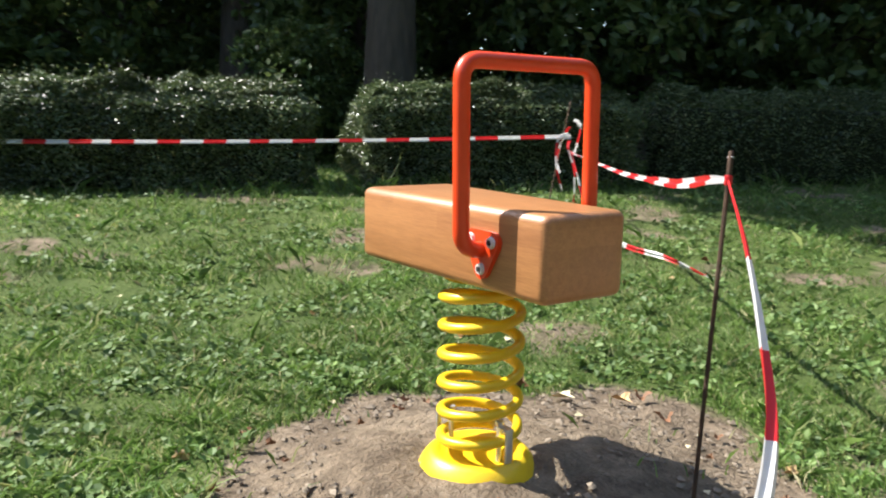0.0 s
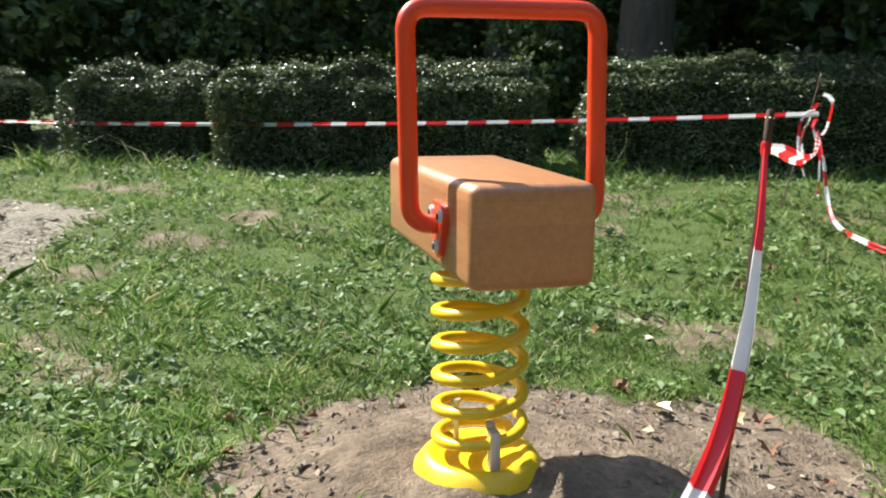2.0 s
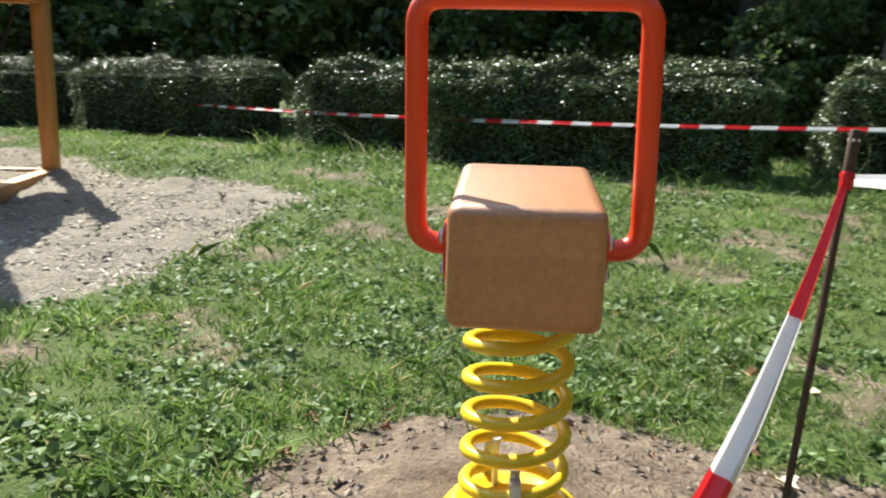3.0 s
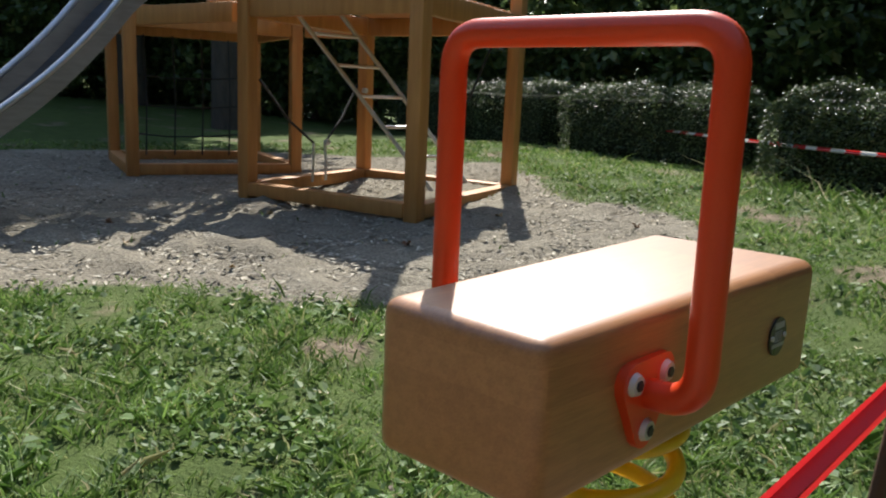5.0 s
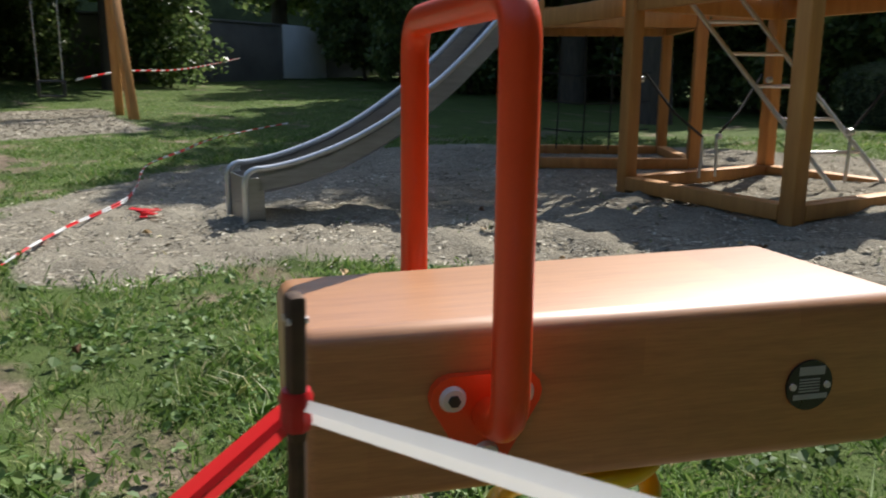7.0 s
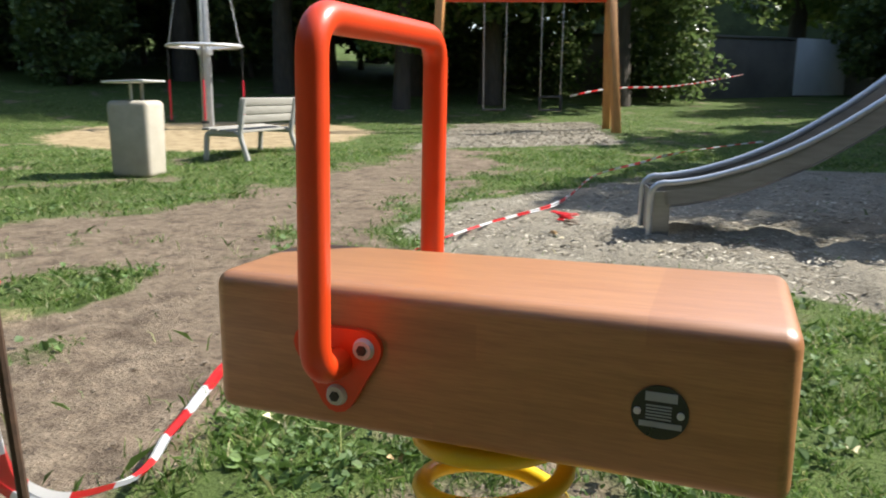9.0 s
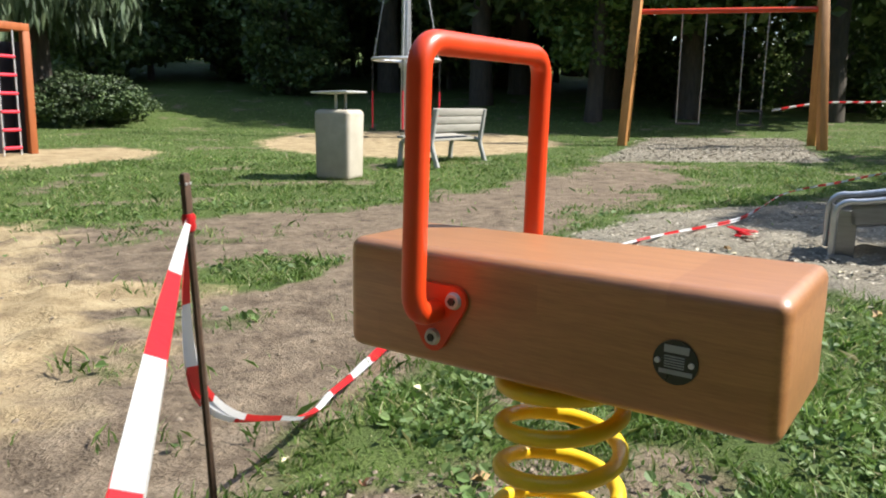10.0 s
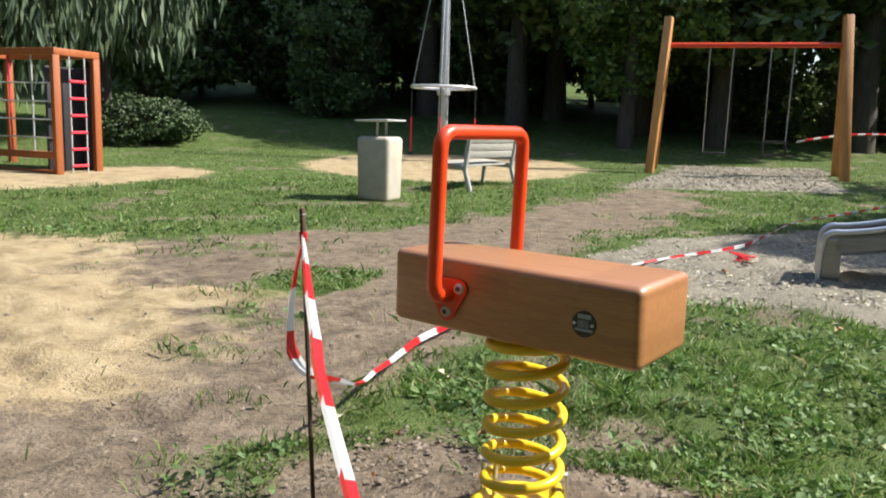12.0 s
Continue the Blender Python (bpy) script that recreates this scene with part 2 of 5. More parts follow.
M_HEDGE = leaf_mat("privet_leaf", ((0.0, (0.038, 0.060, 0.023)), (0.5, (0.078, 0.115, 0.042)), (0.9, (0.135, 0.175, 0.07)), (1.0, (0.28, 0.29, 0.14))), 0.36, 0.2)
M_LEAF = leaf_mat("broad_leaf", ((0.0, (0.055, 0.092, 0.032)), (0.5, (0.11, 0.170, 0.055)), (0.9, (0.18, 0.245, 0.08)), (1.0, (0.25, 0.28, 0.10))), 0.34, 0.45)
M_LIME = leaf_mat("pale_leaf", ((0.0, (0.06, 0.12, 0.02)), (0.6, (0.12, 0.20, 0.04)), (1.0, (0.22, 0.28, 0.07))), 0.45, 0.4)
M_YEW = leaf_mat("yew_needles", ((0.0, (0.024, 0.045, 0.015)), (0.6, (0.05, 0.085, 0.026)), (1.0, (0.09, 0.13, 0.04))), 0.62, 0.1)
M_NEEDLE = leaf_mat("grey_green_needles", ((0.0, (0.035, 0.062, 0.03)), (0.5, (0.075, 0.115, 0.055)), (1.0, (0.13, 0.17, 0.085))), 0.6, 0.15)
# the shade between hedge leaves, put into the core's near-black green
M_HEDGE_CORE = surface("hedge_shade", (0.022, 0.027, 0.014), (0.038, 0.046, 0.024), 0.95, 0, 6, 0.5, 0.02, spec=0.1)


# ---- building blocks ----
def part(name, bm, material, parent=None, label="", smooth=True):
    me = bpy.data.meshes.new(name)
    bm.to_mesh(me)
    bm.free()
    for m in material if isinstance(material, (list, tuple)) else (material,):
        me.materials.append(m)
    if smooth:
        me.polygons.foreach_set("use_smooth", [True] * len(me.polygons))
        me.set_sharp_from_angle(angle=radians(38))
    ob = new(name, me)
    ob.parent = parent
    return tagged(ob, label)


def thing(name, place, label, category, group="", kind="", rz=0):
    ob = new(name)
    ob.matrix_basis = pose(*place, 0, 0, rz)
    ob.empty_display_size = 0.1
    return tagged(ob, label, category, group, kind)


def box(bm, size, m=Matrix(), bevel=0.0, seg=2):
    r = bmesh.ops.create_cube(bm, size=1.0)
    vs = r["verts"]
    bmesh.ops.scale(bm, vec=size, verts=vs)
    if bevel:
        es = list({e for v in vs for e in v.link_edges})
        out = bmesh.ops.bevel(bm, geom=es, offset=bevel, segments=seg, profile=0.5, affect="EDGES")
        vs = list({v for f in out["faces"] for v in f.verts} | {v for v in vs if v.is_valid})
    bmesh.ops.transform(bm, matrix=m, verts=vs)
    return bm


def boxed(size, m=Matrix(), bevel=0.0, seg=2):
    return box(bmesh.new(), size, m, bevel, seg)


def beam_between(a, b, w, h, bevel=0.008, ext=0.0):
    """A squared timber from a to b."""
    a, b = Vector(a), Vector(b)
    d = (b - a).normalized()
    q = d.to_track_quat("Z", "Y" if abs(d.z) > 0.9 else "X").to_matrix().to_4x4()
    return boxed((w, h, (b - a).length + ext), Matrix.Translation((a + b) / 2) @ q, bevel)


def disc(bm, r, depth, m, seg=20, r2=None):
    out = bmesh.ops.create_cone(bm, cap_ends=True, segments=seg, radius1=r, radius2=r if r2 is None else r2, depth=depth)
    bmesh.ops.transform(bm, matrix=m, verts=out["verts"])
    return bm


def tube(pts, r, sides=10, bm=None, closed=False):
    """A round bar swept along points; r may be a list."""
    bm = bm or bmesh.new()
    pts = [Vector(p) for p in pts]
    n = len(pts)
    rs = r if isinstance(r, (list, tuple)) else [r] * n
    t0 = (pts[1] - pts[0]).normalized()
    up = Vector((0, 0, 1)) if abs(t0.z) < 0.9 else Vector((0, 1, 0))
    u = t0.cross(up).normalized()
    rings = []
    for i, p in enumerate(pts):
        t = (pts[min(i + 1, n - 1)] - pts[max(i - 1, 0)]).normalized()
        u = (u - t * u.dot(t)).normalized()
        v = t.cross(u)
        rings.append([bm.verts.new(p + (u * math.cos(a) + v * math.sin(a)) * rs[i]) for a in (math.tau * k / sides for k in range(sides))])
    for a, b in zip(rings, rings[1:]):
        for k in range(sides):
            bm.faces.new((a[k], a[(k + 1) % sides], b[(k + 1) % sides], b[k]))
    bm.faces.new(rings[0][::-1])
    bm.faces.new(rings[-1])
    return bm


def rounded(pts, rad, seg=7):
    """A polyline with its corners rounded."""
    pts = [Vector(p) for p in pts]
    out = [pts[0]]
    for a, b, c in zip(pts, pts[1:], pts[2:]):
        p, q = b + (a - b).normalized() * rad, b + (c - b).normalized() * rad
        for k in range(seg + 1):
            s = k / seg
            out.append(p.lerp(b, s).lerp(b.lerp(q, s), s))
    return out + [pts[-1]]


def smooth01(v, a, b):
    u = np.clip((v - a) / (b - a), 0, 1)
    return u * u * (3 - 2 * u)


def terrain(x, y):
    """The lawn: level by the toys, rising gently to the west and more to the south-west."""
    x, y = np.asarray(x, float), np.asarray(y, float)
    d, a = np.hypot(x, y), np.degrees(np.arctan2(-y, -x))
    w = smooth01(a, -50, -15) * (1 - smooth01(a, 100, 130))
    z = w * (0.036 * np.maximum(0, d - 8) + 0.085 * np.maximum(0, np.minimum(d, 60) - 17) * smooth01(a, 0, 30))
    bank = 0.27 * smooth01((x + 0.87) * 0.325 + (y - 5.25) * 0.946, -3.3, 0.2) * (1 - smooth01(-x, 6, 14))
    r = np.hypot(x - 0.05, y + 0.1)
    z = z + 0.035 * (1 - smooth01(np.hypot(x + 5.0, y - 3.4), 2.2, 4.2))
    return z + bank + 0.098 * (1 - smooth01(r, 0.12, 0.80))


def tz(x, y):
    return float(terrain(x, y))


def inside(poly, x, y, soft):
    """Signed softness of a plan outline: 1 well inside, 0 well outside."""
    x, y = np.asarray(x, float), np.asarray(y, float)
    hit, dist = np.zeros(x.shape, bool), np.full(x.shape, 1e9)
    for (x0, y0), (x1, y1) in zip(poly, poly[1:] + poly[:1]):
        c = ((y0 > y) != (y1 > y)) & (x < (x1 - x0) * (y - y0) / ((y1 - y0) or 1e-9) + x0)
        hit ^= c
        dx, dy = x1 - x0, y1 - y0
        k = np.clip(((x - x0) * dx + (y - y0) * dy) / (dx * dx + dy * dy), 0, 1)
        dist = np.minimum(dist, np.hypot(x - x0 - k * dx, y - y0 - k * dy))
    return np.clip(0.5 + np.where(hit, dist, -dist) / soft, 0, 1)


def wobble(x, y, s, seed=0.0):
    """Smooth plan noise from -1 to 1."""
    return (np.sin(x * s * 1.3 + seed + 1.7 * np.sin(y * s * 0.9 + seed)) + np.sin(y * s * 1.7 + 2.1 * seed + 1.3 * np.sin(x * s * 1.1)) + np.sin((x + y) * s * 2.9 + seed * 3) * 0.5) / 2.5


GRAVEL = [(-1.43, 3.7), (-1.55, 3.0), (-1.55, 2.3), (-1.78, 1.45), (-2.07, 1.3), (-2.9, 0.7), (-3.2, 0.2), (-3.15, -0.6), (-3.05, -1.25), (-4.2, -2.0), (-5.6, -2.0), (-7.6, -1.0), (-9.3, 0.6), (-9.5, 3.0), (-8.4, 5.4), (-4.7, 5.6), (-3.4, 4.75), (-2.86, 4.3), (-1.93, 4.2)]
SWING_GRAVEL = [(-15.1, -5.3), (-16.8, -2.75), (-12.0, -1.45), (-10.1, -4.3)]
BARE = [(2.2, -0.5), (0.9, -0.62), (-0.3, -0.80), (-0.9, -1.15), (-1.6, -1.25), (-3.0, -1.45), (-4.0, -2.1), (-6.0, -2.2), (-8.0, -2.4), (-10.2, -2.9), (-10.4, -4.3), (-7.0, -4.2), (-4.6, -4.2), (-3.3, -4.6), (-2.2, -5.0), (0, -6), (4, -6), (4, -1.5)]
SAND = [(0.9, -1.9), (0.39, -1.9), (-0.06, -1.85), (-0.5, -1.95), (-0.74, -2.36), (-1.4, -2.72), (-1.5, -3.0), (-1.2, -3.76), (-1.84, -4.62), (-2.15, -5.3), (-1.7, -6.0), (2, -6.5), (3.5, -3)]


def zones(x, y):
    """How much of gravel, bare soil and sand lies at each place."""
    wx, wy = x + 0.13 * wobble(x, y, 3.1, 1), y + 0.13 * wobble(x, y, 3.4, 4)
    gravel = np.maximum(inside(GRAVEL, wx, wy, 0.35), inside(SWING_GRAVEL, wx, wy, 0.4))
    ang = np.arctan2(y + 0.12, x - 0.16)
    rad = 0.74 + 0.07 * np.sin(3 * ang + 1) + 0.05 * np.sin(5 * ang) + 0.03 * np.sin(11 * ang + 2)
    patch = np.clip(0.5 + (rad - np.hypot(x - 0.16, y + 0.12)) / 0.22, 0, 1)
    bare = inside(BARE, wx, wy, 0.7) * np.clip(0.95 + 0.55 * wobble(x, y, 2.3, 7) + 0.25 * wobble(x, y, 7, 2), 0, 1)
    thin = 0.60 * smooth01(wobble(x, y, 2.1, 11) + 0.45 * wobble(x, y, 7, 5), 0.0, 0.9)
    turf = 1 - smooth01(np.hypot((wx + 1.95) / 0.62, (wy + 2.80) / 0.36), 0.6, 1.15)
    soil = np.maximum(np.maximum(patch, bare * (1 - 0.9 * turf)), thin)
    e1 = np.clip(0.5 + (1 - np.hypot((wx + 11.0) / 3.0, (wy + 8.4) / 2.6)) * 3, 0, 1)
    e2 = np.clip(0.5 + (1 - np.hypot((wx + 4.2) / 2.5, (wy + 10.25) / 1.15)) * 3, 0, 1)
    sand = np.maximum(np.maximum(np.clip(inside(SAND, wx + 0.22 * wobble(x, y, 5.0, 8), wy + 0.22 * wobble(x, y, 4.3, 3), 1.3) - 0.30 * smooth01(wobble(x, y, 4.6, 19), 0.1, 0.8), 0, 1), e1), e2)
    return gravel, soil, sand


# ---- ground ----
def make_ground():
    n = 440
    s = np.linspace(-1, 1, n)
    ax = 1.6 * np.sinh(s * 5.15) / np.sinh(1.0) * 0.30
    ax = ax / ax[-1] * 140
    X, Y = np.meshgrid(ax - 0.3, ax - 0.1)
    x, y = X.ravel(), Y.ravel()
    g, so, sa = zones(x, y)
    z = terrain(x, y)
    near = 1 - smooth01(np.hypot(x, y), 4, 9)
    rough = np.array([noise.fractal(Vector((a * 7, b * 7, 0)), 1.0, 2.0, 4) if k > 0 else 0.0 for a, b, k in zip(x, y, near)])
    lumps = np.array([noise.fractal(Vector((a * 2.2, b * 2.2, 5)), 1.0, 2.0, 2) if k > 0 else 0.0 for a, b, k in zip(x, y, near)])
    pits = np.array([noise.fractal(Vector((a * 4.2, b * 4.2, 9)), 1.0, 2.0, 3) if k > 0 else 0.0 for a, b, k in zip(x, y, near)])
    z = z + near * (rough * 0.016 * (0.3 + np.maximum(so, sa)) + lumps * (0.012 + 0.012 * g) + pits * 0.055 * g + (pits * 0.045 + lumps * 0.03) * sa - 0.012 * so * (np.hypot(x, y) > 0.3))
    me = bpy.data.meshes.new("ground")
    idx = np.arange(n * n).reshape(n, n)
    quads = np.stack([idx[:-1, :-1], idx[:-1, 1:], idx[1:, 1:], idx[1:, :-1]], -1).reshape(-1, 4)
    me.from_pydata(np.stack([x, y, z], -1).tolist(), [], quads.tolist())
    for key, v in (("gravel", g), ("soil", so), ("sand", sa)):
        at = me.attributes.new(key, "FLOAT", "POINT")
        at.data.foreach_set("value", v.astype(np.float32))
    me.materials.append(M_GROUND)
    me.polygons.foreach_set("use_smooth", [True] * len(me.polygons))
    return tagged(new("ground", me), "park lawn with bare earth, gravel and sand patches", "ground", kind="structure")


ground = make_ground()


def cards(name, centres, u, v, material, shape=6, label="", category="", kind="stuff", parent=None):
    """Many small leaves, each a folded quad, from arrays of centres and half-axes."""
    n = len(centres)
    c, u, v = np.asarray(centres, float), np.asarray(u, float), np.asarray(v, float)
    w = np.cross(u, v)
    w = w / (np.linalg.norm(w, axis=1, keepdims=True) + 1e-9) * np.linalg.norm(u, axis=1, keepdims=True) * 0.3
    if shape == 3:
        pts = np.stack([c - u, c + u, c + v * 2], 1)
        faces = np.arange(n * 3).reshape(n, 3)
    elif shape == 4:
        pts = np.stack([c - v, c + u + w, c + v, c - u + w], 1)
        k = np.arange(n)[:, None] * 4
        faces = np.concatenate([k + np.array([[0, 1, 2]]), k + np.array([[0, 2, 3]])])
    else:
        pts = np.stack([c - v, c + u * 0.85 - v * 0.35, c + u * 0.8 + v * 0.4, c + v, c - u * 0.8 + v * 0.4, c - u * 0.85 - v * 0.35], 1)
        pts[:, 1:3] += w[:, None]
        pts[:, 4:] += w[:, None]
        k = np.arange(n)[:, None] * 6
        faces = np.concatenate([k + np.array([[0, 1, 2, 3]]), k + np.array([[0, 3, 4, 5]])])
    me = bpy.data.meshes.new(name)
    me.from_pydata(pts.reshape(-1, 3).tolist(), [], faces.tolist())
    me.materials.append(material)
    ob = new(name, me)
    ob.parent = parent
    return tagged(ob, label, category, kind=kind) if category else tagged(ob, label)


RNG = np.random.default_rng(5)


def unit(n, up=0.0):
    d = RNG.normal(size=(n, 3))
    d[:, 2] += up
    return d / np.linalg.norm(d, axis=1, keepdims=True)


def frame_axes(nrm):
    a = np.cross(nrm, unit(len(nrm)))
    a /= np.linalg.norm(a, axis=1, keepdims=True) + 1e-9
    return a, np.cross(nrm, a)


# ---- the spring rocker ----
AX, AY = 0.003, -0.108         # the spring's axis
BEAM_B, BEAM_T = 0.541, 0.713


def make_rocker():
    rocker = thing("spring_rocker", (AX, AY, 0.07), "varnished wooden beam rocker on a yellow spring with orange handle", "spring rocker")
    o = Matrix.Translation((-AX, -AY, -0.07))

    def put(name, bm, mat, parent=rocker, label="", smooth=True):
        bm.transform(o)
        return part(name, bm, mat, parent, label, smooth)

    bm = boxed((0.2, 0.642, BEAM_T - BEAM_B), Matrix.Translation((0, -0.107, (BEAM_B + BEAM_T) / 2)), 0.018, 4)
    for v in bm.verts:                       # the beam widens towards its north end
        v.co.x *= (0.106 + 0.027 * (v.co.y + 0.428) / 0.642) / 0.1
        v.co.x += 0.003
    put("seat_beam", bm, M_BEAM, label="laminated varnished wooden beam with rounded edges")
    hy = -0.250
    pts = rounded([(-0.112, hy - 0.004, 0.627), (-0.166, hy - 0.004, 0.627), (-0.171, hy, 0.994), (0.173, hy, 0.994), (0.178, hy - 0.004, 0.627), (0.118, hy - 0.004, 0.627)], 0.042, 9)
    put("handle", tube(pts, 0.0168, 18), M_ORANGE, label="bent orange-red steel tube handle")
    for s in (-1, 1):
        bm = bmesh.new()
        cs = [(-0.289, 0.645), (-0.223, 0.645), (-0.257, 0.588)]
        mid = Vector((-0.256, 0.626))
        sx = 0.003 + s * 0.0025
        ring = []
        for k, c in enumerate(cs):
            base = math.atan2(c[1] - mid.y, c[0] - mid.x)
            ring += [Vector((c[0] + 0.021 * math.cos(base + a), c[1] + 0.021 * math.sin(base + a))) for a in (1.0, 0.5, 0, -0.5, -1.0)]
        ring.sort(key=lambda p: math.atan2(p.y - mid.y, p.x - mid.x))
        a = [bm.verts.new((sx + s * 0.1085, p.x, p.y)) for p in ring]
        b = [bm.verts.new((sx + s * 0.1195, p.x, p.y)) for p in ring]
        bm.faces.new(a)
        bm.faces.new(b)
        for i in range(len(a)):
            bm.faces.new((a[i], a[i - 1], b[i - 1], b[i]))
        bmesh.ops.recalc_face_normals(bm, faces=bm.faces)
        plate = put("mounting_plate", bm, M_ORANGE)
        for c in cs:
            turn = pose(sx + s * 0.1215, c[0], c[1], 0, 90 * s, 0)
            bolt = put("bolt", disc(bmesh.new(), 0.0135, 0.007, turn, 20, 0.0105), M_BOLT, plate, "pale round bolt cap")
            bolt.parent = plate
            put("socket", disc(bmesh.new(), 0.006, 0.003, pose(sx + s * 0.1256, c[0], c[1], 0, 90 * s, 0), 6), M_DARK, bolt)
    badge = put("name_plate", disc(bmesh.new(), 0.027, 0.004, pose(0.1316, 0.092, 0.621, 0, 90, -2.4), 28), M_BADGE, label="round black maker's plate with grey print")
    for z, w, h in ((0.637, 0.030, 0.009), (0.609, 0.040, 0.0055)):
        put("print_bar", boxed((0.0012, w, h), pose(0.1339, 0.093, z, 0, 0, -2.4)), M_GREYPRINT, badge)
    for k in range(5):
        put("print_line", boxed((0.001, 0.024, 0.0014), pose(0.1339, 0.091, 0.615 + 0.0032 * k, 0, 0, -2.4)), M_GREYPRINT, badge)
    for y in (0.071, 0.1115):
        put("screw", disc(bmesh.new(), 0.0036, 0.003, pose(0.1346 + 0.042 * (y - 0.092), y, 0.621, 0, 90, -2.4), 10), M_BOLT, badge)
    # the coil: close turns at both ends, even pitch between
    turns, pts = 6.2, []
    z0, z1 = 0.152, BEAM_B - 0.016
    for i in range(int(turns * 30) + 1):
        k = i / (turns * 30)
        z = z0 + (z1 - z0) * smooth_pitch(k)
        a = k * turns * math.tau + 0.49
        pts.append((AX + 0.0885 * math.cos(a), AY + 0.0885 * math.sin(a), z))
    put("spring", tube(pts, 0.0122, 10), M_YELLOW, label="yellow coated steel coil spring")
    bm = bmesh.new()
    prof = [(0.0, 0.118), (0.050, 0.118), (0.088, 0.119), (0.095, 0.124), (0.104, 0.127), (0.112, 0.125), (0.121, 0.117), (0.131, 0.104), (0.139, 0.090), (0.142, 0.080), (0.139, 0.055), (0.0, 0.055)]
    rings = [[bm.verts.new((AX + r * math.cos(t), AY + r * math.sin(t), z)) for t in (math.tau * k / 40 for k in range(40))] for r, z in prof[1:-1]]
    for a, b in zip(rings, rings[1:]):
        for k in range(40):
            bm.faces.new((a[k], a[(k + 1) % 40], b[(k + 1) % 40], b[k]))
    bm.faces.new(rings[0])
    bm.faces.new(rings[-1][::-1])
    bmesh.ops.recalc_face_normals(bm, faces=bm.faces)
    base = put("base_ring", bm, M_YELLOW, label="yellow sloping base dish with earth on it")
    top = put("top_plate", disc(bmesh.new(), 0.088, 0.010, pose(AX, AY, BEAM_B - 0.005), 32), M_YELLOW)
    for ang in (-88, 118):
        c, s = math.cos(radians(ang)), math.sin(radians(ang))
        clamp = put("clamp", boxed((0.006, 0.020, 0.078), pose(AX + 0.105 * c, AY + 0.105 * s, 0.166, 0, 0, ang), 0.002), M_STEEL, base, "galvanised spring clamp")
        put("clamp_hook", boxed((0.032, 0.020, 0.006), pose(AX + 0.092 * c, AY + 0.092 * s, 0.204, 0, 0, ang), 0.002), M_STEEL, clamp)
        put("clamp_bolt", disc(bmesh.new(), 0.006, 0.09, pose(AX + 0.072 * c, AY + 0.072 * s, 0.165), 8), M_STEEL, clamp)
        put("clamp_nut", disc(bmesh.new(), 0.010, 0.009, pose(AX + 0.072 * c, AY + 0.072 * s, 0.211), 6), M_STEEL, clamp)
    return rocker


def smooth_pitch(k):
    """Height along the coil from 0 to 1: flat for a turn at the ends."""
    return max(0.0, min(1.0, smooth_ramp(k)))


def smooth_ramp(k):
    e = 0.10
    if k < e:
        return 0.5 * k * k / e / (1 - e)
    if k > 1 - e:
        return 1 - 0.5 * (1 - k) ** 2 / e / (1 - e)
    return (k - 0.5 * e) / (1 - e)


make_rocker()


# ---- barrier tape and its stakes ----
POST_TOP, POST_FOOT = Vector((0.390, -0.449, 0.826)), Vector((0.330, -0.462, -0.05))
CORNER = Vector((2.92, 2.72, 0.20))


def make_stake(top, foot, label):
    st = thing("tape_stake", tuple(foot), label, "stake", "tape stakes")
    bm = tube([Vector((0, 0, 0)), (top - foot) * 0.5, (top - foot) * 0.93], 0.0050, 8)
    part("rod", bm, M_ROD, st)
    d = (top - foot)
    n = d.normalized()
    m = Matrix.Translation(d * 0.955) @ n.to_track_quat("Z", "X").to_matrix().to_4x4()
    part("flat_head", boxed((0.0130, 0.009, d.length * 0.09), m, 0.003), M_ROD, st)
    for s in (-1, 1):
        part("rivet", disc(bmesh.new(), 0.0020, 0.0105, m @ pose(0.0035 * s, 0, d.length * 0.03, 90), 8), M_STEEL, st)
    return st


make_stake(POST_TOP, POST_FOOT, "thin rusty iron stake with a flat head, leaning in bare earth")
make_stake(CORNER + Vector((0.06, 0.06, 0.80)), CORNER - Vector((0.20, 0.0, 0.05)), "thin iron stake leaning at the corner, tape knotted round it")


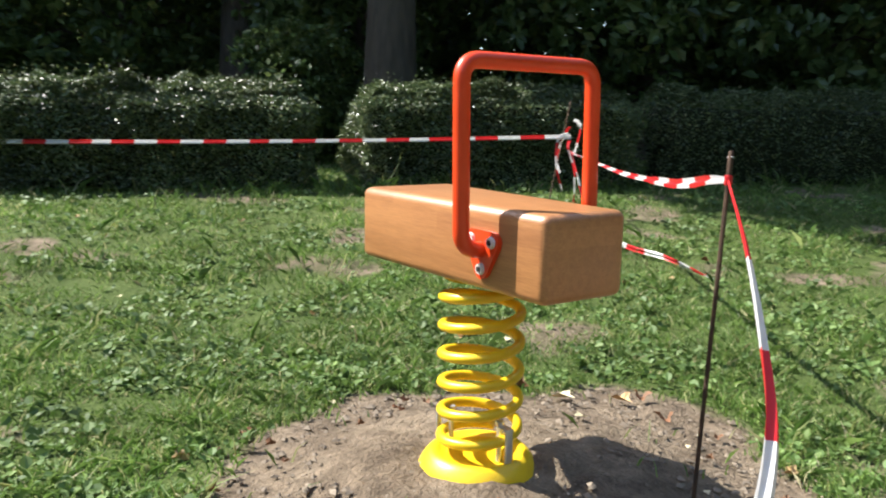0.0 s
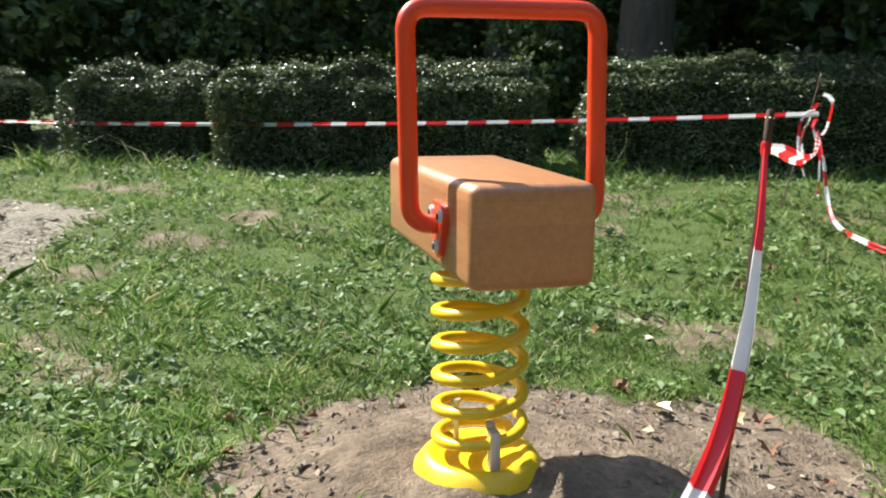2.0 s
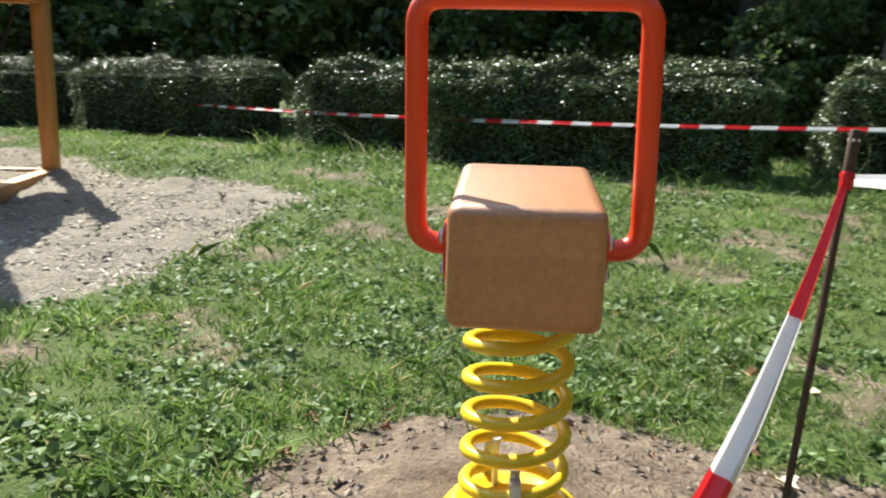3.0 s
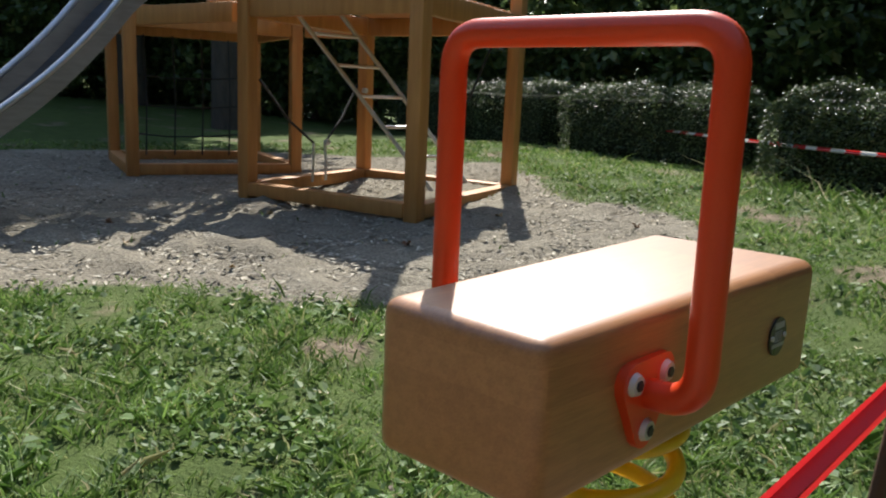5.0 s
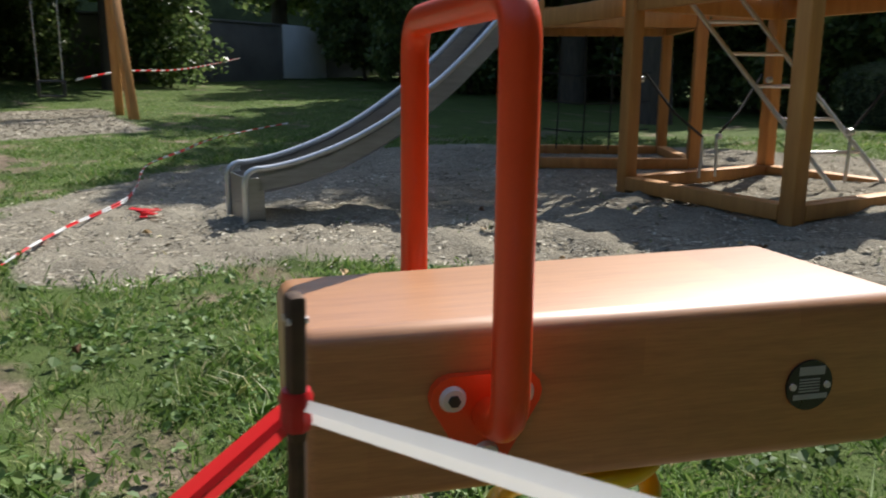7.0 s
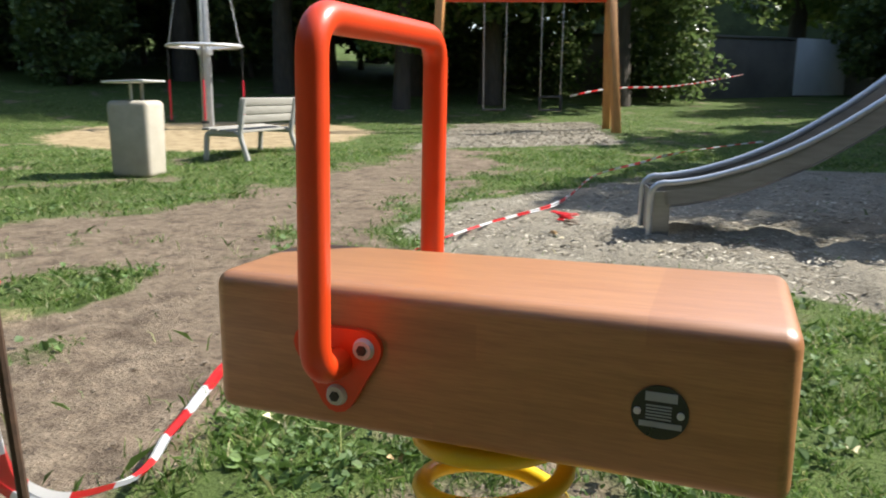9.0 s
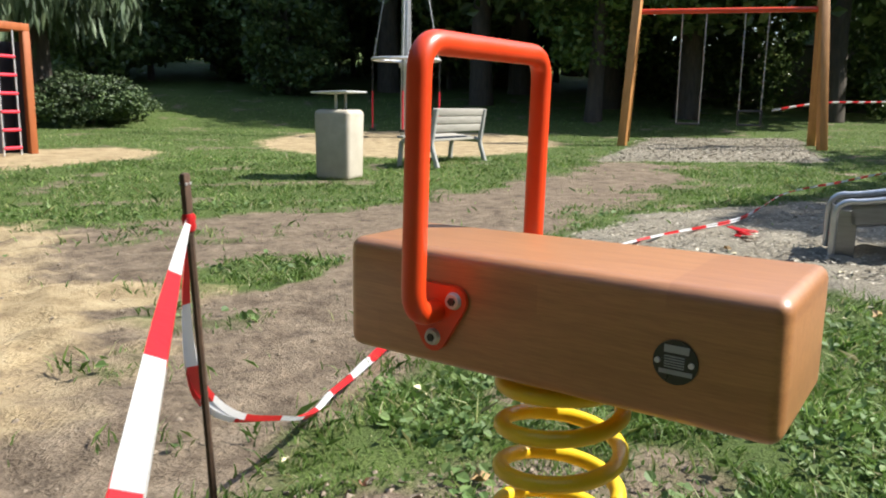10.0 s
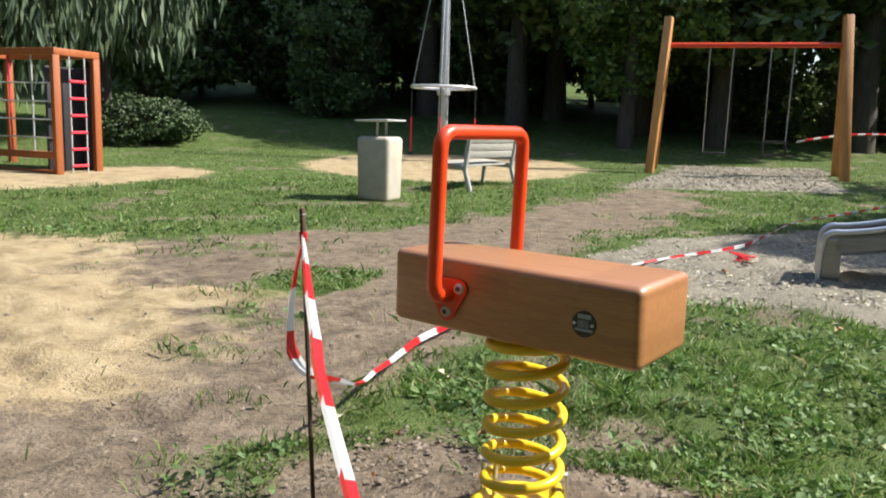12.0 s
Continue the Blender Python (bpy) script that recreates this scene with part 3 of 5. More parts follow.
def ribbon(name, pts, width, twist, label, stripe=0.165, start=0, group="barrier tapes", fold=0.25):
    """Striped film along points, turning about its own length."""
    pts = [Vector(p) for p in pts]
    dense = []
    for i in range(len(pts) - 1):
        p0, p1, p2, p3 = pts[max(i - 1, 0)], pts[i], pts[i + 1], pts[min(i + 2, len(pts) - 1)]
        n = max(2, int((p2 - p1).length / 0.0275))
        for k in range(n):
            s = k / n
            dense.append(0.5 * (2 * p1 + (p2 - p0) * s + (2 * p0 - 5 * p1 + 4 * p2 - p3) * s * s + (3 * p1 - p0 - 3 * p2 + p3) * s ** 3))
    dense.append(pts[-1])
    ob = new(name)
    ob.location = dense[0]
    tagged(ob, label, "barrier tape", group)
    run, rows, cols = 0.0, [], []
    for i, p in enumerate(dense):
        t = (dense[min(i + 1, len(dense) - 1)] - dense[max(i - 1, 0)]).normalized()
        side = t.cross(Vector((0, 0, 1)))
        side = side.normalized() if side.length > 0.05 else Vector((1, 0, 0))
        up = side.cross(t)
        a = twist(run) if callable(twist) else twist
        w = width(run) if callable(width) else width
        e = (up * math.cos(a) + side * math.sin(a)) * w / 2
        f = t.cross(e).normalized() * w * fold
        rows.append([q - dense[0] for q in (p + e, p + e * 0.35 + f, p - e * 0.4 - f * 0.6, p - e)])
        cols.append(int(run / stripe))
        if i + 1 < len(dense):
            run += (dense[i + 1] - p).length
    for c in range(cols[-1] + 1):
        ids = [i for i in range(len(rows) - 1) if cols[i] == c]
        if not ids:
            continue
        bm = bmesh.new()
        vs = [[bm.verts.new(q) for q in rows[i]] for i in ids + [ids[-1] + 1]]
        for a, b in zip(vs, vs[1:]):
            for k in range(3):
                bm.faces.new((a[k], a[k + 1], b[k + 1], b[k]))
        red = (c + start) % 2
        part("red_stripe" if red else "white_stripe", bm, M_TAPE_R if red else M_TAPE_W, ob)
    return ob


KNOT = POST_FOOT.lerp(POST_TOP, 0.930)


def sag(a, b, drop, n=9):
    a, b = Vector(a), Vector(b)
    return [a.lerp(b, k / n) - Vector((0, 0, drop * 4 * (k / n) * (1 - k / n))) for k in range(n + 1)]


C_KNOT = Vector((2.92, 2.70, 0.75))
N_END = Vector((-7.65, 10.3, 0.80))
ribbon("barrier_tape", sag(C_KNOT, N_END, 0.15, 14), 0.034, lambda s: 0.3 + 0.35 * math.sin(s * 0.9), "red and white barrier tape stretched before the hedge", 0.165, 0)
E_LINE = [KNOT, (0.514, -0.307, 0.750), (0.647, -0.159, 0.728), (0.785, -0.002, 0.708), (0.935, 0.170, 0.692), (1.50, 0.87, 0.655), (2.20, 1.76, 0.645), C_KNOT - Vector((0, 0, 0.11))]
ribbon("barrier_tape", E_LINE, lambda s: (0.014 + 0.014 * min(1, s / 0.35) + 0.004 * abs(math.sin(s * 3))) * (1 if s < 1.1 else 0.72), lambda s: 0.2 + 0.3 * math.sin(1.4 * s) + 1.1 * max(0, s - 1.4), "twisted red and white barrier tape sagging between two stakes", 0.200, 0)
W_LIE = [KNOT, (0.313, -0.557, 0.642), (0.224, -0.666, 0.502), (0.124, -0.762, 0.384), (-0.012, -0.838, 0.280), (-0.193, -0.905, 0.200), (-0.351, -0.986, 0.130), (-0.51, -1.073, 0.082), (-0.672, -1.165, 0.058), (-0.847, -1.234, 0.045), (-1.024, -1.301, 0.042), (-1.34, -1.40, 0.035), (-2.2, -1.52, 0.03), (-3.42, -1.53, 0.03), (-4.42, -1.40, 0.035), (-5.37, -1.18, 0.04), (-5.99, -1.13, 0.07), (-7.4, -1.15, 0.10), (-8.65, -0.86, 0.13), (-9.9, -0.52, 0.17), (-11.2, 0.1, 0.21), (-12.0, 0.6, 0.24)]
ribbon("barrier_tape", W_LIE, lambda s: (0.015 + 0.013 * min(1, s / 0.35) + 0.006 * math.sin(s * 2.2) ** 2) * (1 if s < 2.5 else 0.85), lambda s: 0.25 + 0.9 * s, "slack red and white barrier tape falling to the ground", 0.190, 1)
make_stake(N_END + Vector((0.02, 0.02, 0.12)), Vector((N_END.x + 0.05, N_END.y, tz(N_END.x, N_END.y) - 0.05)), "thin iron stake holding the far end of the tape")
for k in range(3):
    h = N_END + Vector((0.03 * k, -0.02 * k, 0.02 - 0.03 * k))
    ribbon("tape_tail", [h, h + Vector((0.12 - 0.08 * k, -0.05, 0.06)), h + Vector((0.16 - 0.1 * k, -0.08, -0.18)), h + Vector((0.12 - 0.07 * k, -0.06, -0.46 - 0.08 * k))], 0.045, lambda s, k=k: 0.9 * k + 4 * s, "loose tail of red and white tape at the far stake", 0.13, k % 2, "tape tails")
# loose knots and tails
for k in range(4):
    a = 1.25 * k
    h = C_KNOT + Vector((0.02 * math.cos(a), 0.02 * math.sin(a), 0.12 - 0.05 * k))
    tail = [h, h + Vector((0.07 * math.cos(a), 0.07 * math.sin(a), -0.04)), h + Vector((0.10 * math.cos(a + 0.6), 0.10 * math.sin(a + 0.6), -0.22)), h + Vector((0.06 * math.cos(a + 1), 0.06 * math.sin(a + 1), -0.26 - 0.07 * k))]
    ribbon("tape_tail", tail, 0.026, lambda s, k=k: 1.3 * k + 5 * s, "loose crumpled tail of red and white tape", 0.10, k % 2, "tape tails")
ribbon("tape_tail", [C_KNOT + Vector((0, 0, -0.1)), CORNER + Vector((-0.02, -0.12, 0.30)), (2.72, 2.25, tz(2.72, 2.25) + 0.06), (2.6, 1.83, tz(2.6, 1.83) + 0.04), (2.61, 1.52, tz(2.61, 1.52) + 0.04), (2.47, 1.10, tz(2.47, 1.1) + 0.04)], 0.032, lambda s: s * 2.2, "tape tail trailing into the grass", 0.14, 1, "tape tails")
bm = tube([KNOT + (POST_TOP - POST_FOOT) * k - KNOT for k in (-0.013, -0.007, 0.0, 0.006, 0.012)], [0.0070, 0.0088, 0.0080, 0.0092, 0.0072], 9)
knot = part("tape_knot", bm, M_TAPE_R)
knot.location = KNOT
tagged(knot, "red tape wound tight round the iron stake", "tape knot")
bm = bmesh.new()
for k in range(7):
    a = k * 0.9
    m = pose(0.05 * math.cos(a), 0.035 * math.sin(a), 0.018 + 0.005 * k, 5 * math.sin(a * 2), 6 * math.cos(a * 1.7), 40 * k)
    box(bm, (0.15, 0.05, 0.006), m, 0.002, 1)
wad = part("crumpled_tape", bm, M_TAPE_R)
wad.location = (-4.89, -0.985, 0.01)
tagged(wad, "crumpled red piece of tape lying on the gravel", "tape scrap")


# ---- climbing towers and slide ----
def make_tower(name, corners, posts_top, label, low=True):
    """A squared timber frame: four posts, a sill round the foot, a head and a deck."""
    cx, cy = sum(c[0] for c in corners) / 4, sum(c[1] for c in corners) / 4
    tw = thing(name, (cx, cy, tz(cx, cy)), label, "climbing tower", "climbing towers")
    loc = [Vector((c[0] - cx, c[1] - cy, 0)) for c in corners]
    for i, c in enumerate(loc):
        ang = math.degrees(math.atan2((loc[1] - loc[0]).y, (loc[1] - loc[0]).x))
        part("post", boxed((0.115, 0.115, posts_top + 0.1), pose(c.x, c.y, (posts_top - 0.1) / 2, 0, 0, ang), 0.012), M_TIMBER, tw)
        d = loc[(i + 1) % 4]
        v = (d - c).normalized() * 0.06
        part("sill", beam_between(c + v + Vector((0, 0, 0.055)), d - v + Vector((0, 0, 0.055)), 0.105, 0.12), M_TIMBER, tw)
        part("head_beam", beam_between(c + v + Vector((0, 0, 1.47)), d - v + Vector((0, 0, 1.47)), 0.16, 0.075), M_TIMBER, tw)
    u, v = loc[1] - loc[0], loc[3] - loc[0]
    ang = math.degrees(math.atan2(u.y, u.x))
    n = 12
    for k in range(n):
        p = loc[0] + v * ((k + 0.5) / n) + u * 0.5
        part("deck_board", boxed((u.length - 0.14, v.length / n - 0.012, 0.035), pose(p.x, p.y, 1.572, 0, 0, ang), 0.004, 1), M_TIMBER, tw)
    return tw, loc


A, B, C = Vector((-4.96, 2.69, 0)), Vector((-3.33, 2.95, 0)), Vector((-3.79, 4.62, 0))
Fc = A + C - B
tower1, loc1 = make_tower("climbing_tower", [tuple(A), tuple(B), tuple(C), tuple(Fc)], 2.3, "open larch climbing tower frame standing on gravel")
D, E2 = Vector((-6.80, 2.64, 0)), Vector((-6.26, 4.15, 0))
nrm = Vector((-(E2 - D).y, (E2 - D).x, 0))
tower2, loc2 = make_tower("climbing_tower", [tuple(D), tuple(E2), tuple(E2 + nrm), tuple(D + nrm)], 2.3, "second larch climbing tower frame with a rope net")
# bridge deck between the towers
br = thing("link_bridge", (-5.77, 3.47, tz(-5.8, 3.5)), "short timber bridge deck joining two climbing towers", "bridge")
for k in range(5):
    part("plank", beam_between((-0.48 + 0.1 * k, 0.55, 1.56), (0.35 + 0.07 * k - 0.15, -0.75 + 0.05 * k, 1.56), 0.09, 0.035, 0.004), M_TIMBER, br)
part("side_beam", beam_between((-0.42, 0.75, 1.47), (0.05, 0.95, 1.47), 0.14, 0.06), M_TIMBER, br)
part("side_beam", beam_between((-0.78, -0.85, 1.47), (0.55, -0.72, 1.47), 0.16, 0.06), M_TIMBER, br)


def make_ladder():
    ld = thing("ladder", (-4.42, 3.88, tz(-4.4, 3.9)), "galvanised steel ladder leaning up into the tower", "ladder")
    foot, head = Vector((0.26, 0.42, 0.0)), Vector((-0.68, -0.54, 1.64))
    side = Vector((0.03, 0.23, 0))
    for s in (-1, 1):
        part("rail", tube([foot + side * s, head + side * s], 0.019, 10), M_STEEL, ld)
    for k in range(6):
        p = foot.lerp(head, 0.185 + 0.1525 * k)
        part("rung", tube([p - side, p + side], 0.014, 8), M_STEEL, ld)
    return ld


make_ladder()


def make_net(x, y, rz, w, h, label):
    nt = thing("climbing_net", (x, y, 0), label, "rope net", "rope nets", rz=rz)
    for k in range(4):
        u = -w / 2 + w * (k + 0.5) / 4
        part("upright_rope", tube([(u, 0, 0.10), (u + 0.02, 0.01, h * 0.5), (u, 0, h)], 0.009, 6), M_ROPE, nt)
    for k in range(3):
        z = 0.32 + 0.33 * k
        part("cross_rope", tube([(-w / 2, 0, z + 0.03), (-w * 0.2, 0.01, z - 0.01), (w * 0.2, -0.01, z), (w / 2, 0, z + 0.03)], 0.009, 6), M_ROPE, nt)
    return nt


mid2 = (D + E2) / 2
make_net(mid2.x + nrm.x * 0.95, mid2.y + nrm.y * 0.95, math.degrees(math.atan2((E2 - D).y, (E2 - D).x)), 1.25, 1.44, "black rope climbing net inside the tower frame")
vnet = thing("v_rope", ((A.x + Fc.x) / 2, (A.y + Fc.y) / 2, 0), "black ropes in a V chained to the timber sill", "rope")
for s in (-1, 1):
    d = (Fc - A).normalized() * 0.72 * s
    part("rope", tube([Vector((0.10, 0, 0.46)) + d * 0.12, d * 0.55 + Vector((0.05, 0, 0.66)), d + Vector((0, 0, 0.98))], 0.011, 6), M_ROPE, vnet)
    part("chain", tube([Vector((0.10, 0, 0.46)) + d * 0.12, Vector((0.11, 0, 0.28)) + d * 0.13, Vector((0.10, 0, 0.115)) + d * 0.14], 0.012, 6), M_STEEL, vnet)
for p in ((0.10, 0.09, 0.46), (0.0, 0.62, 0.93), (0.0, -0.62, 0.93)):
    part("fitting", boxed((0.05, 0.05, 0.05), Matrix.Translation(p), 0.015), M_STEEL, vnet)


net2 = thing("chain_rope", (-4.0, 3.95, tz(-4.0, 3.95)), "black rope held by a short chain inside the tower", "rope")
part("chain", tube([(0, 0, 0.10), (0.01, 0, 0.28), (0.0, 0.01, 0.46)], 0.013, 6), M_STEEL, net2)
part("rope", tube([(0, 0, 0.46), (0.10, 0.20, 0.80), (0.16, 0.42, 1.30)], 0.011, 6), M_ROPE, net2)
part("fitting", boxed((0.06, 0.05, 0.05), Matrix.Translation((0, 0, 0.47)), 0.015), M_STEEL, net2)


def make_slide():
    """A steel chute on a curve: bed, two rolled rims, an apron at the foot."""
    foot = Vector((-4.67, -0.29, 0.0))
    sl = thing("slide", tuple(foot), "brushed stainless steel slide with rolled rims ending on gravel", "slide")
    way = Vector((-0.208, 0.978, 0)).normalized()
    side = Vector((way.y, -way.x, 0))
    prof = [(0.0, 0.325), (0.12, 0.338), (0.30, 0.375), (0.57, 0.462), (0.85, 0.59), (1.13, 0.76), (1.41, 0.965), (1.70, 1.225), (1.98, 1.51), (2.25, 1.68), (2.6, 1.71), (2.93, 1.72)]
    dense = []
    for i in range(len(prof) - 1):
        for k in range(4):
            s = k / 4
            p = [prof[max(i - 1, 0)], prof[i], prof[i + 1], prof[min(i + 2, len(prof) - 1)]]
            dense.append(tuple(0.5 * (2 * p[1][j] + (p[2][j] - p[0][j]) * s + (2 * p[0][j] - 5 * p[1][j] + 4 * p[2][j] - p[3][j]) * s * s + (3 * p[1][j] - p[0][j] - 3 * p[2][j] + p[3][j]) * s ** 3) for j in (0, 1)))
    dense.append(prof[-1])
    # the foot turns down to the ground
    cross = [(-0.235, 0.03), (-0.235, -0.11), (-0.18, -0.135), (0, -0.14), (0.18, -0.135), (0.235, -0.11), (0.235, 0.03)]
    bm = bmesh.new()
    rows = []
    for i, (d, z) in enumerate(dense):
        k0, k1 = max(i - 1, 0), min(i + 1, len(dense) - 1)
        t = (way * (dense[k1][0] - dense[k0][0]) + Vector((0, 0, dense[k1][1] - dense[k0][1]))).normalized()
        n = side.cross(t)
        n = n if n.z > 0 else -n
        rows.append([bm.verts.new(way * d + Vector((0, 0, z)) + side * a + n * b) for a, b in cross])
    for a, b in zip(rows, rows[1:]):
        for k in range(len(cross) - 1):
            bm.faces.new((a[k], a[k + 1], b[k + 1], b[k]))
    bmesh.ops.solidify(bm, geom=bm.faces[:], thickness=0.006)
    part("chute", bm, M_SLIDE, sl, "grey steel sliding bed")
    for s in (-1, 1):
        pts = [Vector((0, 0, 0.0)) - way * 0.09 + side * 0.235 * s, *(Vector((0, 0, z)) - way * d + side * 0.235 * s for d, z in ((0.09, 0.25), (0.086, 0.29), (0.07, 0.325), (0.042, 0.348), (0.005, 0.358)))]
        for d, z in dense[1:]:
            pts.append(way * d + Vector((0, 0, z + 0.03)) + side * 0.235 * s)
        part("rim", tube(pts, 0.021, 10), M_STEEL, sl, "bright rolled rim")
        part("apron_side", boxed((0.006, 0.12, 0.30), Matrix.Translation(side * 0.225 * s - way * 0.02 + Vector((0, 0, 0.15))) @ pose(0, 0, 0, 0, 0, math.degrees(math.atan2(way.y, way.x)) - 90), 0.002, 1), M_SLIDE, sl)
    ang = math.degrees(math.atan2(way.y, way.x)) - 90
    part("apron", boxed((0.43, 0.008, 0.30), Matrix.Translation(-way * 0.075 + Vector((0, 0, 0.15))) @ pose(0, 0, 0, 0, 0, ang), 0.002, 1), M_SLIDE, sl)
    return sl


make_slide()


# ---- litter bin, bench, carousel pole, swing, climbing frame ----
def make_bin():
    x, y = -6.20, -5.97
    b = thing("litter_bin", (x, y, tz(x, y) - 0.02), "tall pale concrete litter bin with a flat metal lid", "litter bin", rz=15)
    bm = boxed((0.44, 0.44, 0.83), Matrix.Translation((0, 0, 0.415)), 0.06, 4)
    for v in bm.verts:
        k = 1 + 0.05 * (v.co.z / 0.75)
        v.co.x *= k
        v.co.y *= k
    part("body", bm, M_CONCRETE, b)
    part("liner", boxed((0.34, 0.34, 0.02), Matrix.Translation((0, 0, 0.825)), 0.008), M_DARK, b)
    for s in (-1, 1):
        part("lid_post", tube([(0.13 * s, 0.02, 0.80), (0.13 * s, 0.02, 1.02)], 0.017, 10), M_STEEL, b)
    part("lid", boxed((0.56, 0.46, 0.022), pose(0.0, 0, 1.03, 2, 0, 0), 0.006), M_LID, b)
    return b


def make_bench():
    x, y = -8.38, -5.92
    b = thing("park_bench", (x, y, tz(x, y) - 0.01), "park bench of grey cast frames and weathered slats", "bench", rz=4)
    for s in (-1, 1):
        X = 0.70 * s
        bm = tube(rounded([(X, 0.30, 0.0), (X, 0.20, 0.30), (X, 0.27, 0.78)], 0.05, 4), 0.036, 8)
        tube(rounded([(X, -0.30, 0.0), (X, -0.27, 0.34), (X, 0.22, 0.33)], 0.04, 4), 0.036, 8, bm)
        part("side_frame", bm, M_BENCH, b)
    for k in range(4):
        part("seat_slat", boxed((1.50, 0.105, 0.035), pose(0, -0.26 + 0.12 * k, 0.395 - 0.012 * k, 0, 0, 0), 0.006), M_SLAT, b)
    for k in range(3):
        part("back_slat", boxed((1.50, 0.03, 0.10), pose(0, 0.215 + 0.018 * k, 0.52 + 0.108 * k, -9, 0, 0), 0.006), M_SLAT, b)
    return b


def make_carousel():
    x, y = -11.75, -9.1
    p = thing("rope_carousel", (x, y, tz(x, y) - 0.05), "tall steel pole with a ring and hanging red grip ropes", "carousel")
    part("pole", tube([(0, 0, 0), (0, 0, 1.55), (0, 0, 3.0), (0, 0, 6.0)], [0.105, 0.10, 0.085, 0.07], 14), M_STEEL, p)
    part("collar", disc(bmesh.new(), 0.14, 0.10, pose(0, 0, 1.45), 14), M_STEEL, p)
    ring = [(0.66 * math.cos(a), 0.66 * math.sin(a), 1.56) for a in (math.tau * k / 28 for k in range(29))]
    part("ring", tube(ring, 0.032, 8), M_LID, p)
    for k in range(4):
        a = math.tau * (k + 0.35) / 4
        c, s = math.cos(a), math.sin(a)
        part("spoke", tube([(0.05 * c, 0.05 * s, 1.50), (0.64 * c, 0.64 * s, 1.56)], 0.016, 6), M_STEEL, p)
        part("stay", tube([(0.64 * c, 0.64 * s, 1.56), (0.1 * c, 0.1 * s, 4.6)], 0.010, 5), M_STEEL, p)
        rope = part("rope", tube([(0.66 * c, 0.66 * s, 1.55), (0.66 * c, 0.66 * s, 0.95)], 0.010, 5), M_ROPE, p)
        part("grip", tube([(0.66 * c, 0.66 * s, 0.95), (0.66 * c, 0.66 * s, 0.22)], 0.017, 6), M_REDROPE, p, "red hose grip")
        part("foot_disc", disc(bmesh.new(), 0.07, 0.05, pose(0.66 * c, 0.66 * s, 0.2), 10), M_DARK, p)
    return p


def make_swing():
    a, b = Vector((-13.51, -5.11, 0)), Vector((-14.51, -2.13, 0))
    mid = (a + b) / 2
    z0 = tz(mid.x, mid.y)
    sw = thing("swing_set", (mid.x, mid.y, z0 - 0.03), "larch swing frame with orange crossbar and two swings", "swing")
    along = (b - a).normalized()
    across = Vector((-along.y, along.x, 0))
    half = (b - a).length / 2
    for s in (-1, 1):
        for q in (-1, 1):
            foot = along * (half + 0.12) * s + across * 0.52 * q
            head = along * (half - 0.02) * s + across * (0.03 * q) + Vector((0, 0, 2.96))
            part("leg", beam_between(foot, head, 0.15, 0.13, 0.012), M_TIMBER, sw)
    part("crossbar", tube([along * -half + Vector((0, 0, 2.44)), along * half + Vector((0, 0, 2.44))], 0.048, 12), M_ORANGE, sw, "orange painted steel crossbar")
    for c, seat_z, w, nm in ((-0.55, 0.42, 0.20, "swing_seat"), (0.52, 0.62, 0.19, "toddler_seat")):
        m = along * c
        for q in (-1, 1):
            part("chain", tube([m + along * w * q * 1.05 + Vector((0, 0, 2.4)), m + along * w * q + across * 0.05 + Vector((0, 0, seat_z))], 0.010, 5), M_STEEL, sw)
        ang = math.degrees(math.atan2(along.y, along.x))
        if nm == "swing_seat":
            part(nm, boxed((0.44, 0.17, 0.035), Matrix.Translation(m + across * 0.05 + Vector((0, 0, seat_z))) @ pose(0, 0, 0, 0, 0, ang), 0.012), M_DARK, sw)
        else:
            bm = boxed((0.40, 0.26, 0.03), Matrix.Translation(m + across * 0.05 + Vector((0, 0, seat_z - 0.2))) @ pose(0, 0, 0, 0, 0, ang), 0.01)
            for q in (-1, 1):
                box(bm, (0.42, 0.025, 0.035), Matrix.Translation(m + across * (0.05 + 0.12 * q) + Vector((0, 0, seat_z + 0.05))) @ pose(0, 0, 0, 0, 0, ang), 0.008)
                box(bm, (0.025, 0.26, 0.24), Matrix.Translation(m + across * 0.05 + along * 0.2 * q + Vector((0, 0, seat_z - 0.07))) @ pose(0, 0, 0, 0, 0, ang), 0.008)
            part(nm, bm, M_DARK, sw, "black bucket seat for small children")
    return sw


